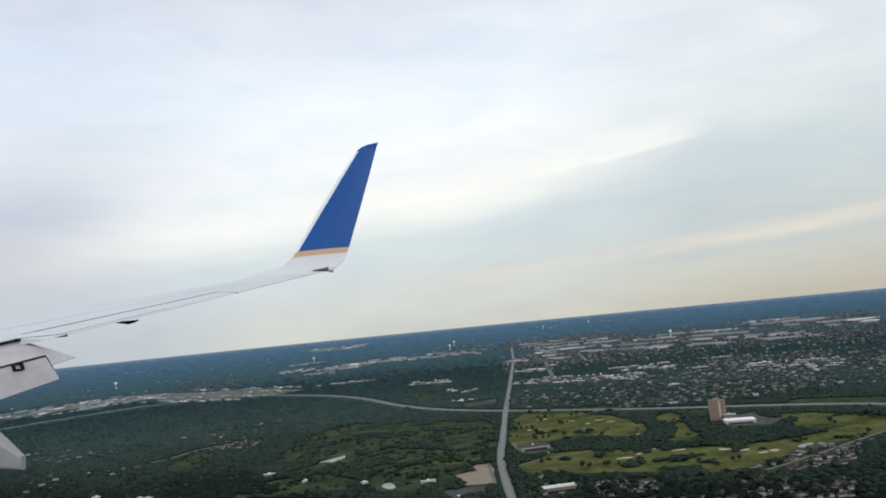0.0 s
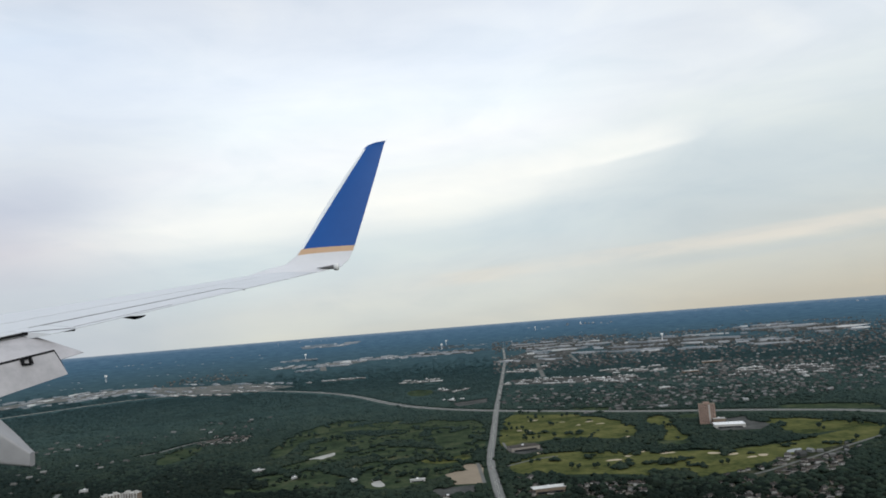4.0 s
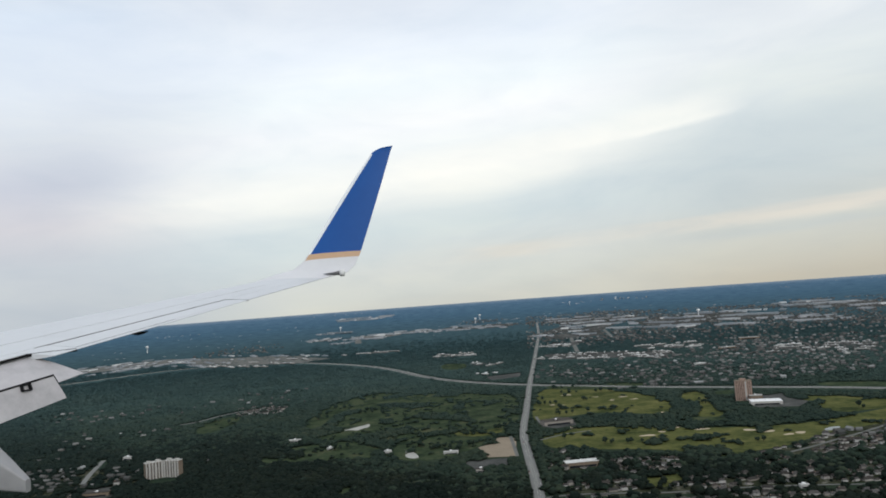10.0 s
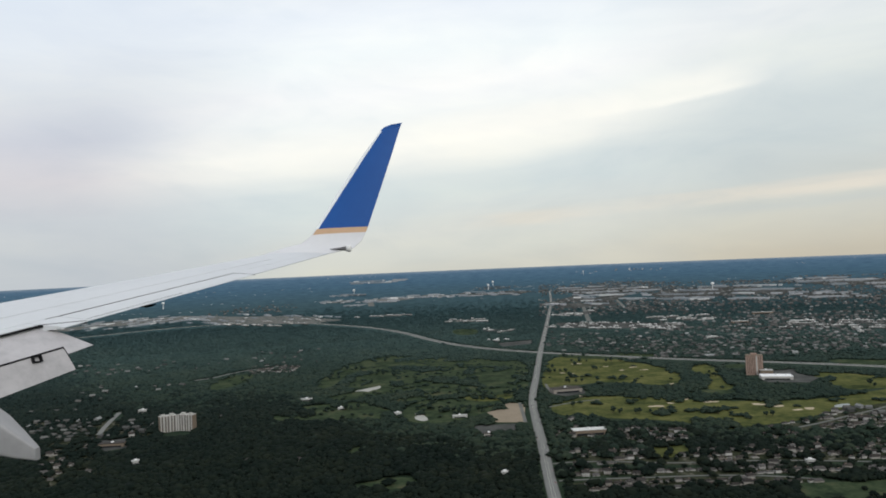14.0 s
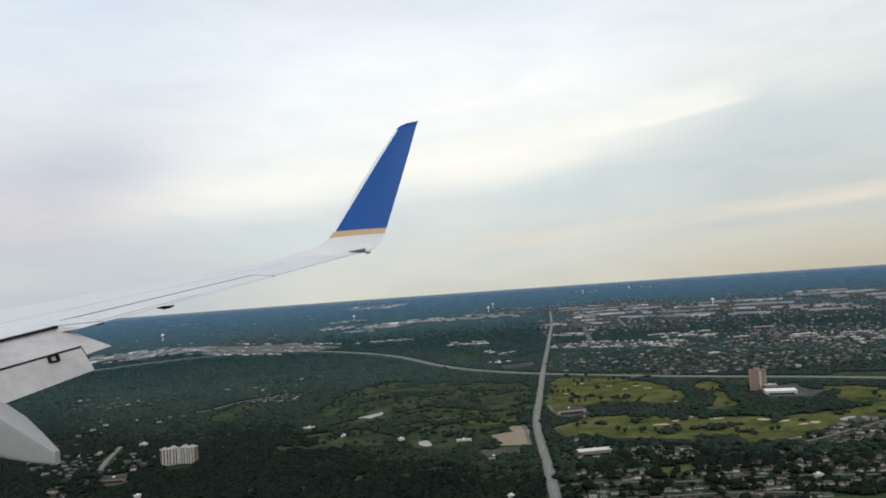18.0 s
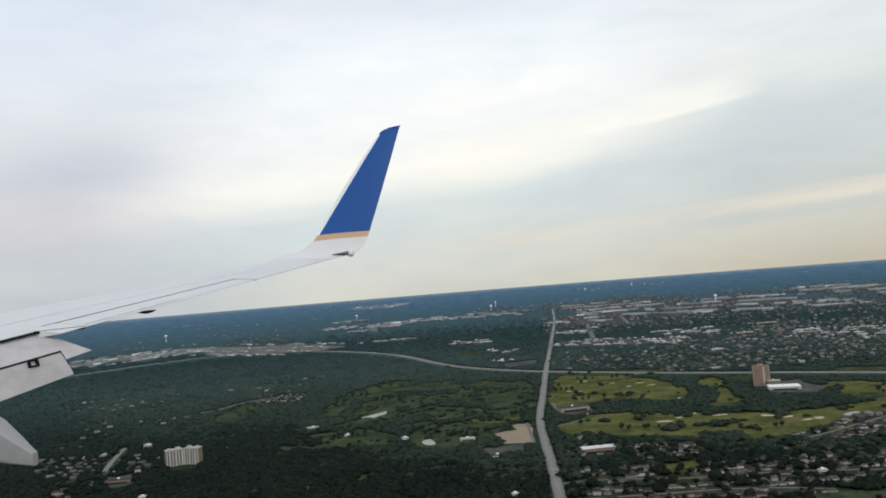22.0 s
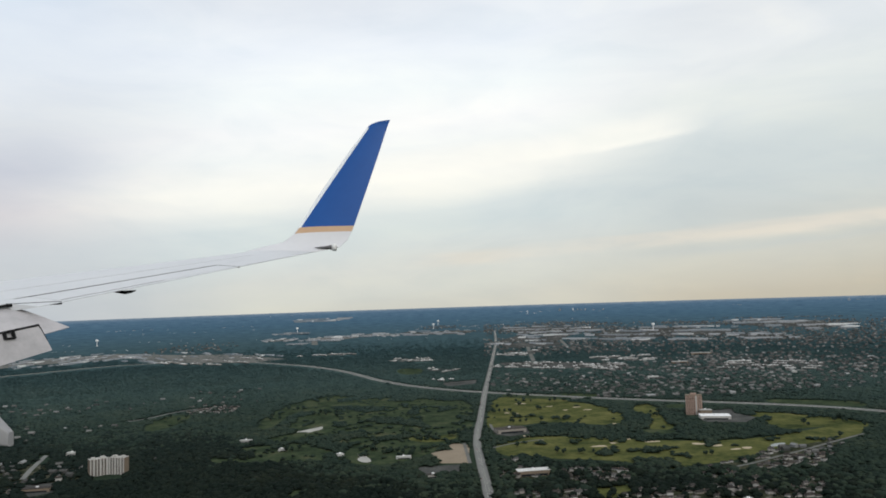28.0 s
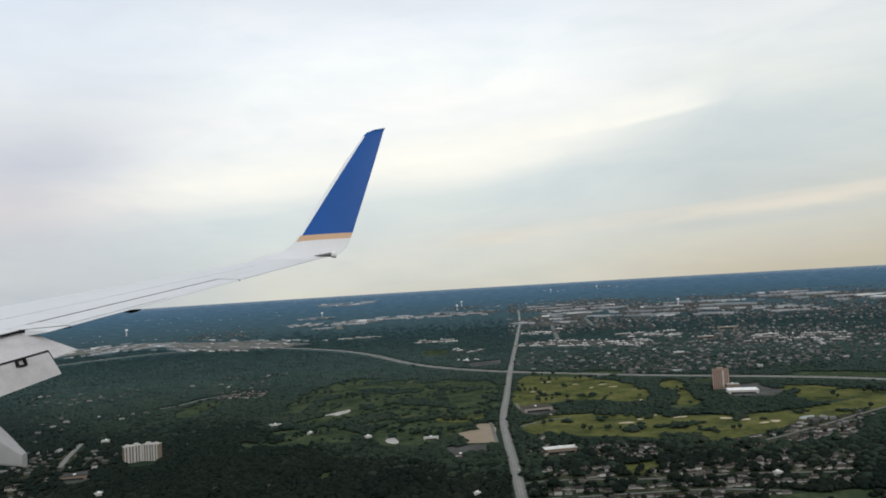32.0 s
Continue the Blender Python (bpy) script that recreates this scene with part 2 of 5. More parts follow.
M["meadow"] = surface("rough_grass", [(0.0139, 0.0218, 0.0140), (0.0265, 0.0413, 0.0221), (0.0450, 0.0619, 0.0324), (0.0784, 0.0805, 0.0464)], 0.02, 5, 0.95, contrast=3.0)
M["sand"] = surface("bunker_sand", [(0.36, 0.30, 0.21), (0.48, 0.41, 0.30)], 0.05, 9, 0.95)
M["pale_sand"] = surface("pale_sand", [(0.2448, 0.2412, 0.217), (0.36, 0.3564, 0.329), (0.4464, 0.4392, 0.406)], 0.05, 9, 0.95)
M["dirt"] = surface("bare_gravel", [(0.20, 0.165, 0.12), (0.30, 0.25, 0.19)], 0.03, 12, 0.95)
M["road"] = surface("worn_concrete_road", [(0.1348, 0.1395, 0.1321), (0.2, 0.2018, 0.1888)], 0.03, 15, 0.9)
M["street"] = surface("street_asphalt", [(0.0844, 0.0878, 0.081), (0.1575, 0.1575, 0.144)], 0.03, 15, 0.9)
M["line"] = surface("road_paint", [(0.55, 0.53, 0.45), (0.7, 0.68, 0.6)], 0.1, 9, 0.8)
M["lot"] = surface("parking_asphalt", [(0.0147, 0.0191, 0.0160), (0.0367, 0.0393, 0.0362), (0.0686, 0.0705, 0.0651), (0.1126, 0.1133, 0.1034)], 0.022, 9, 0.9, contrast=2.4)
M["water"] = surface("pond_water", [(0.05, 0.06, 0.06), (0.07, 0.08, 0.08)], 0.02, 8, 0.08)
M["yard"] = surface("yards", [(0.0101, 0.0152, 0.0101), (0.0203, 0.0263, 0.0142), (0.0505, 0.0525, 0.0330), (0.19, 0.18, 0.155)], 0.05, 5, 0.95, contrast=2.6)
M["far_house"] = surface("far_house_paint", [(0.0296, 0.0328, 0.0318), (0.0667, 0.0686, 0.0653), (0.1186, 0.1170, 0.1114), (0.0519, 0.0546, 0.0526), (0.0889, 0.0858, 0.0796), (0.1926, 0.1950, 0.1870), (0.0667, 0.0663, 0.0637), (0.3409, 0.3549, 0.3501)], 0.4, 8, 0.85, each="island", spread=0.95)
# bluish air haze is painted into the far roofs' colours
M["far_roof"] = surface("far_roof_haze_tone", [(0.1530, 0.1883, 0.2119), (0.2471, 0.2707, 0.2883), (0.3649, 0.3766, 0.3883), (0.2119, 0.2353, 0.2530), (0.2942, 0.3119, 0.3237), (0.7297, 0.7297, 0.7179)], 0.4, 8, 0.85, each="island", spread=0.95)
M["house_wall"] = surface("house_walls", [(0.1441, 0.1261, 0.1080), (0.3963, 0.3842, 0.3603), (0.2402, 0.2161, 0.1861), (0.4804, 0.4744, 0.4564), (0.3363, 0.3243, 0.3002), (0.5043, 0.4983, 0.4863)], 0.4, 8, 0.85, each="object", spread=0.9)
M["house_roof"] = surface("shingle_roofs", [(0.0180, 0.0173, 0.0165), (0.0450, 0.0398, 0.0353), (0.0270, 0.0248, 0.0225), (0.0900, 0.0863, 0.0825), (0.0330, 0.0300, 0.0270), (0.0713, 0.0600, 0.0510)], 0.6, 10, 0.9, each="object", spread=0.85)
M["flat_roof"] = surface("flat_roofs", [(0.1403, 0.1467, 0.1404), (0.4336, 0.4336, 0.4136), (0.2296, 0.2232, 0.2067), (0.7906, 0.7906, 0.7644), (0.3188, 0.3188, 0.3007), (0.5611, 0.5611, 0.5324)], 0.05, 12, 0.85, each="object", spread=0.85)
M["mall_wall"] = surface("store_walls", [(0.153, 0.1403, 0.1275), (0.34, 0.3357, 0.3145), (0.238, 0.2295, 0.2167), (0.459, 0.459, 0.4462)], 0.1, 10, 0.85, each="object", spread=0.85)
M["glass"] = surface("dark_window_glass", [(0.012, 0.016, 0.02), (0.02, 0.025, 0.03)], 0.5, 6, 0.12)
M["old_white"] = surface("weathered_white_roof", [(0.30, 0.30, 0.285), (0.42, 0.42, 0.40), (0.52, 0.52, 0.50)], 0.12, 10, 0.8, contrast=1.8)
M["white"] = surface("white_paint", [(0.70, 0.70, 0.69), (0.82, 0.82, 0.81)], 0.3, 10, 0.6)
M["slab"] = surface("pale_precast_concrete", [(0.3713, 0.3595, 0.3351), (0.4712, 0.4623, 0.4341)], 0.15, 12, 0.85)
M["tan"] = surface("tan_brick_infill", [(0.15, 0.118, 0.088), (0.21, 0.168, 0.126)], 0.2, 12, 0.85)
M["brick"] = surface("red_brown_brick", [(0.285, 0.196, 0.155), (0.361, 0.2646, 0.215)], 0.12, 14, 0.88)
M["trunk"] = surface("bark", [(0.05, 0.04, 0.03), (0.09, 0.075, 0.055)], 0.8, 6, 0.9)
M["car"] = surface("car_paint", [(0.03, 0.03, 0.035), (0.65, 0.65, 0.66), (0.30, 0.05, 0.04), (0.75, 0.75, 0.75), (0.12, 0.13, 0.15), (0.5, 0.51, 0.52)], 0.5, 5, 0.35, each="object", spread=0.95)
# aircraft
M["wing"] = surface("grey_white_wing_paint", [(0.5077, 0.5254, 0.5406), (0.5749, 0.5935, 0.6093), (0.6227, 0.6372, 0.6535)], 0.9, 7, 0.42, contrast=1.4)
M["flap"] = surface("grey_flap_paint", [(0.27, 0.262, 0.268), (0.37, 0.358, 0.366), (0.43, 0.416, 0.424), (0.47, 0.456, 0.464)], 0.9, 9, 0.5, contrast=2.8)
M["fairing"] = surface("grey_fairing_paint", [(0.23, 0.23, 0.235), (0.29, 0.29, 0.295), (0.34, 0.34, 0.345)], 1.1, 7, 0.5, contrast=1.6)
M["white_wing"] = surface("white_winglet_paint", [(0.6014, 0.6027, 0.6150), (0.6693, 0.6713, 0.6800)], 0.8, 9, 0.35)
M["metal"] = surface("bright_leading_edge", [(0.78, 0.81, 0.83), (0.86, 0.88, 0.89)], 1.2, 9, 0.4)
M["blue"] = surface("deep_blue_paint", [(0.010, 0.078, 0.30), (0.013, 0.092, 0.34)], 0.8, 8, 0.4)
M["blue"].node_tree.nodes["Principled BSDF"].inputs["Specular IOR Level"].default_value = 0.25
M["gold"] = surface("gold_stripe_paint", [(0.50, 0.325, 0.19), (0.56, 0.37, 0.225)], 1.0, 8, 0.5)
M["seam"] = surface("grey_panel_gap", [(0.10, 0.10, 0.105), (0.16, 0.16, 0.165)], 3, 6, 0.8)
M["faint_seam"] = surface("painted_skin_joint", [(0.36, 0.365, 0.38), (0.44, 0.445, 0.46)], 3, 6, 0.6)
M["seal"] = surface("black_seal_and_gap_shadow", [(0.006, 0.006, 0.007), (0.014, 0.014, 0.015)], 3, 6, 0.9)


# ---- helpers for meshes ----
def mesh_of(name, verts, faces, material, smooth=False):
    me = bpy.data.meshes.new(name)
    me.from_pydata([tuple(v) for v in verts], [], faces)
    me.materials.append(material)
    if smooth:
        me.polygons.foreach_set("use_smooth", [True] * len(me.polygons))
    me.update()
    return me


def part(name, me, parent=None, label=""):
    ob = new(name, me)
    if parent is not None:
        ob.parent = parent
    return tagged(ob, label) if label else ob


def tri_mesh(name, verts, tris, material, smooth=False):
    """A large triangle mesh from arrays."""
    me = bpy.data.meshes.new(name)
    nv, nt = len(verts), len(tris)
    me.vertices.add(nv)
    me.vertices.foreach_set("co", np.asarray(verts, dtype=np.float32).ravel())
    me.loops.add(nt * 3)
    me.loops.foreach_set("vertex_index", np.asarray(tris, dtype=np.int32).ravel())
    me.polygons.add(nt)
    me.polygons.foreach_set("loop_start", np.arange(0, nt * 3, 3, dtype=np.int32))
    me.polygons.foreach_set("use_smooth", np.full(nt, smooth))
    me.materials.append(material)
    me.update(calc_edges=True)
    return me


def box(x0, x1, y0, y1, z0, z1):
    v = [(x, y, z) for z in (z0, z1) for y in (y0, y1) for x in (x0, x1)]
    return v, [(0, 2, 3, 1), (4, 5, 7, 6), (0, 1, 5, 4), (2, 6, 7, 3), (0, 4, 6, 2), (1, 3, 7, 5)]


def join(*pieces):
    v, f = [], []
    for pv, pf in pieces:
        f += [tuple(i + len(v) for i in q) for q in pf]
        v += list(pv)
    return v, f


def bevelled(vf, width):
    bm = bmesh.new()
    vs = [bm.verts.new(p) for p in vf[0]]
    for q in vf[1]:
        bm.faces.new([vs[i] for i in q])
    bmesh.ops.bevel(bm, geom=bm.edges[:], offset=width, segments=2, affect="EDGES")
    v = [tuple(p.co) for p in bm.verts]
    bm.verts.index_update()
    f = [tuple(p.index for p in q.verts) for q in bm.faces]
    bm.free()
    return v, f


# ---- the lie of the land: flat for 2 km, then drawn together and rising to a rim that stands for the far distance ----
FLAT, REACH, RIM = 2000.0, 2000.0, 20000.0


def lie(xy):
    """World places of plan points, and the scale at which things stand there."""
    xy = np.atleast_2d(np.asarray(xy, dtype=float))
    d = np.maximum(np.hypot(xy[:, 0], xy[:, 1]), 1e-6)
    r = np.where(d <= FLAT, d, FLAT + REACH * (1 - FLAT / d))
    s = r / d
    return np.column_stack([xy * s[:, None], EYE * (1 - s)]), s


def chaikin(pts, closed, n=2):
    p = np.array(pts, dtype=float)
    for _ in range(n):
        q = np.roll(p, -1, 0) if closed else p[1:]
        a = p if closed else p[:-1]
        new_p = np.empty((2 * len(a), 2))
        new_p[0::2], new_p[1::2] = a * 0.75 + q * 0.25, a * 0.25 + q * 0.75
        p = new_p if closed else np.vstack([p[:1], new_p, p[-1:]])
    return p


def inside(xy, poly):
    x, y = xy[:, 0], xy[:, 1]
    hit = np.zeros(len(xy), bool)
    for (x0, y0), (x1, y1) in zip(poly, np.roll(poly, -1, 0)):
        if y0 != y1:
            hit ^= ((y0 > y) != (y1 > y)) & (x < (x1 - x0) * (y - y0) / (y1 - y0) + x0)
    return hit


def near_line(xy, line, reach):
    hit = np.zeros(len(xy), bool)
    for a, b in zip(line[:-1], line[1:]):
        lo, hi = np.minimum(a, b) - reach, np.maximum(a, b) + reach
        c = np.flatnonzero(((xy > lo) & (xy < hi)).all(1))
        if len(c):
            ab = b - a
            t = np.clip(((xy[c] - a) @ ab) / (ab @ ab), 0, 1)
            hit[c] |= np.hypot(*(xy[c] - a - t[:, None] * ab).T) < reach
    return hit


def build_ground():
    ds = np.concatenate([[0.0], np.geomspace(60, 2000, 40), 1 / np.linspace(1 / 2060, 1 / RIM, 90)])
    n = 288
    th = np.linspace(0, 2 * math.pi, n, endpoint=False)
    xy = np.concatenate([np.column_stack([d * np.sin(th), d * np.cos(th)]) for d in ds[1:]])
    v = np.vstack([[[0, 0, 0]], lie(xy)[0]])
    i = np.arange(n)
    j = (i + 1) % n
    tris = [np.column_stack([np.zeros(n, int), 1 + j, 1 + i])]
    for k in range(len(ds) - 2):
        a, b = 1 + k * n, 1 + (k + 1) * n
        tris += [np.column_stack([a + i, a + j, b + j]), np.column_stack([a + i, b + j, b + i])]
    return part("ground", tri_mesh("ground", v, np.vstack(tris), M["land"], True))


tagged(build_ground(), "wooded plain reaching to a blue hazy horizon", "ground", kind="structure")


# ---- wing: starboard wing of a jet airliner with a blended winglet, flaps lowered ----
SWING = radians(2.7)
OUT, FORE = Vector((math.sin(SWING), math.cos(SWING), 0)), Vector((-math.cos(SWING), math.sin(SWING), 0))


def body(r, f, u):
    """A place r metres outboard of the seat, f forward and u above the eye."""
    return OUT * r + FORE * f + Vector((0, 0, EYE + u))


# trailing edge and leading edge of the winglet's sections, from root to tip
WINGLET = [
    ((15.55, 2.757, 0.316), (15.55, 4.308, 0.341)),
    ((15.70, 2.601, 0.470), (15.70, 3.913, 0.442)),
    ((15.78, 2.526, 0.643), (15.78, 3.693, 0.618)),
    ((15.82, 2.482, 0.758), (15.82, 3.609, 0.744)),
    ((15.98, 2.236, 1.474), (15.98, 3.152, 1.499)),
    ((16.16, 1.961, 2.293), (16.16, 2.614, 2.300)),
    ((16.29, 1.771, 2.888), (16.29, 2.207, 2.852)),
    ((16.30, 1.753, 2.938), (16.30, 2.170, 2.896)),
    ((16.30, 1.733, 2.981), (16.30, 2.101, 2.943)),
    ((16.30, 1.714, 3.018), (16.30, 1.975, 2.985)),
]


def foil(x):
    return (0.2969 * math.sqrt(x) - 0.126 * x - 0.3516 * x * x + 0.2843 * x ** 3 - 0.1036 * x ** 4) / 0.1


class Section:
    def __init__(self, te, le, normal, over, under):
        self.te, self.le, self.n, self.over, self.under = te, le, normal, over, under

    def at(self, x, side):
        h = max(foil(x), 0.0) * (self.over if side > 0 else -self.under)
        return self.le.lerp(self.te, x) + self.n * (h + 0.0035 * side * x)


def wing_section(r):
    """The wing's section r metres outboard: straight trailing edge, tapering chord, a little washout."""
    q = 15.2 - r
    c = 1.642 + 0.221 * q
    f, u = 3.191 + 0.4344 * q, 0.212 - 0.1633 * q
    rise = (-0.0485 + 0.0075 * q) * c
    return Section(body(r, f, u), body(r, f + c, u + rise), Vector((0, 0, 1)), 0.065 * c, 0.045 * c)


def loft(name, sections, a, b, material, parent, label="", n=14, under=True):
    """The shell between chord shares a and b of the sections."""
    verts, faces = [], []
    ring = 2 * (n + 1)
    for k, s in enumerate(sections):
        a_, b_ = (q[k] if isinstance(q, list) else q for q in (a, b))
        xs = [a_ + (b_ - a_) * (0.5 - 0.5 * math.cos(math.pi * i / n)) if a_ == 0 else a_ + (b_ - a_) * i / n for i in range(n + 1)]
        verts += [s.at(x, 1) for x in xs] + [s.at(x, -1) for x in reversed(xs)]
    for k in range(len(sections) - 1):
        for i in range(ring):
            j = (i + 1) % ring
            faces.append((k * ring + i, k * ring + j, (k + 1) * ring + j, (k + 1) * ring + i))
    faces += [tuple(range(ring)), tuple(reversed(range((len(sections) - 1) * ring, len(sections) * ring)))]
    me = mesh_of(name, verts, faces, material, True)
    bm = bmesh.new()
    bm.from_mesh(me)
    bmesh.ops.recalc_face_normals(bm, faces=bm.faces)
    bm.to_mesh(me)
    bm.free()
    ob = part(name, me, parent, label)
    me.set_sharp_from_angle(angle=radians(40))
    return ob


wing = tagged(new("aircraft_wing"), "white airliner wing with a blue winglet and lowered grey flaps", "aircraft wing")


def build_wing():
    span = lambda a, b, n: [wing_section(a + (b - a) * i / n) for i in range(n + 1)]
    loft("leading_edge", span(2.5, 15.2, 14), 0.0, 0.115, M["metal"], wing, "bright metal leading edge")
    loft("front_skin", span(2.5, 15.2, 14), 0.118, 0.400, M["wing"], wing)
    loft("middle_skin", span(2.5, 15.2, 14), 0.4025, 0.648, M["wing"], wing)
    loft("rear_skin", span(2.5, 15.2, 14), 0.651, 0.818, M["wing"], wing)
    # the rear: spoiler lips ahead of the flaps, then the aileron and the fixed tip
    for a, b in ((2.5, 4.55), (4.56, 6.3), (6.31, 8.0), (8.01, 9.62)):
        loft("spoiler", span(a, b, 2), 0.822, 0.875, M["wing"], wing, n=4)
    loft("fixed_trailing_edge", span(9.63, 10.0, 2), 0.822, 1.0, M["wing"], wing)
    loft("aileron", span(10.01, 13.05, 5), 0.834, 0.968, M["wing"], wing, "white aileron with dark hinge gap")
    loft("aileron_tab", span(10.01, 11.6, 4), 0.972, 1.0, M["wing"], wing, n=4)
    loft("aileron_trailing_edge", span(11.605, 13.05, 2), 0.972, 1.0, M["wing"], wing, n=4)
    loft("fixed_tip_edge", span(13.06, 15.2, 4), 0.822, 1.0, M["wing"], wing)

    # dark seals: the hinge gap of the aileron, its outer end and the slot over the flaps
    def seal(name, r0, x0, r1, x1, w, up=0.004, down=0.02, n=10, mat="seal"):
        v = []
        for k in range(n + 1):
            q = k / n
            s = wing_section(r0 + (r1 - r0) * q)
            x = x0 + (x1 - x0) * q
            c = (s.te - s.le).length
            for dx, dz in ((-w, up), (w, up), (w, -down), (-w, -down)):
                v.append(s.at(min(max(x + dx / c, 0), 1), 1) + Vector((0, 0, dz)))
        f = [(4 * k + i, 4 * k + (i + 1) % 4, 4 * k + 4 + (i + 1) % 4, 4 * k + 4 + i) for k in range(n) for i in range(4)]
        f += [(3, 2, 1, 0), tuple(4 * n + i for i in range(4))]
        part(name, mesh_of(name, v, f, M[mat]), wing)

    seal("hinge_seal", 9.85, 0.826, 13.06, 0.826, 0.0065, 0.003, mat="seam")
    seal("aileron_end_seal", 13.055, 0.826, 13.085, 0.995, 0.020, 0.003)
    seal("tip_edge_seal", 13.07, 0.996, 15.2, 0.996, 0.0025, 0.001, 0.004, mat="seam")
    seal("spar_seam", 2.6, 0.6495, 14.4, 0.632, 0.004, 0.0015, mat="faint_seam")
    seal("front_seam", 2.6, 0.401, 7.6, 0.401, 0.002, 0.0012, mat="faint_seam")
    seal("tab_seam", 10.02, 0.970, 11.6, 0.970, 0.005, 0.002, mat="seam")
    seal("slot_seal", 2.6, 0.882, 9.62, 0.882, 0.009, -0.006, 0.035)
    seal("slot_end_seal", 9.60, 0.885, 9.95, 0.992, 0.009, 0.004, 0.035)


build_wing()


def build_winglet():
    root = wing_section(15.2)
    secs = [root]
    for k, (te, le) in enumerate(WINGLET):
        te, le = body(*te), body(*le)
        lean = radians((38, 66, 76, 79, 80, 80, 80, 80, 80, 80)[k])
        n = Vector((0, 0, 1)) * math.cos(lean) - OUT * math.sin(lean)
        n -= n.project((te - le).normalized())
        n.normalize()
        c = (te - le).length
        secs.append(Section(te, le, n, (0.05 if k < 7 else 0.032) * c, (0.045 if k < 7 else 0.03) * c))
    winglet = part("winglet", None, wing)
    loft("blend", secs[0:4], 0.0, 1.0, M["white_wing"], winglet, "white painted winglet root")
    loft("stripe", secs[3:5], 0.03, 1.0, M["gold"], winglet, "gold stripe")
    loft("stripe_edge", secs[3:5], 0.0, 0.03, M["white_wing"], winglet, n=5)
    loft("blade", secs[4:8], [0.062, 0.112, 0.135, 0.12], 1.0, M["blue"], winglet, "deep blue winglet blade")
    loft("blade_edge", secs[4:8], 0.0, [0.061, 0.111, 0.134, 0.119], M["metal"], winglet, "bright leading edge", n=6)
    loft("tip_cap", secs[7:11], 0.0, 1.0, M["blue"], winglet)


build_winglet()


def tube(sections, n=16, power=2.6):
    """A body of rounded-box sections (centre, half width vector, half height vector)."""
    v, f = [], []
    for c, w, h in sections:
        for i in range(n):
            a = 2 * math.pi * i / n
            ca, sa = math.cos(a), math.sin(a)
            v.append(c + w * math.copysign(abs(ca) ** (2 / power), ca) + h * math.copysign(abs(sa) ** (2 / power), sa))
    for k in range(len(sections) - 1):
        for i in range(n):
            j = (i + 1) % n
            f.append((k * n + i, k * n + j, (k + 1) * n + j, (k + 1) * n + i))
    f += [tuple(reversed(range(n))), tuple(range((len(sections) - 1) * n, len(sections) * n))]
    return v, f


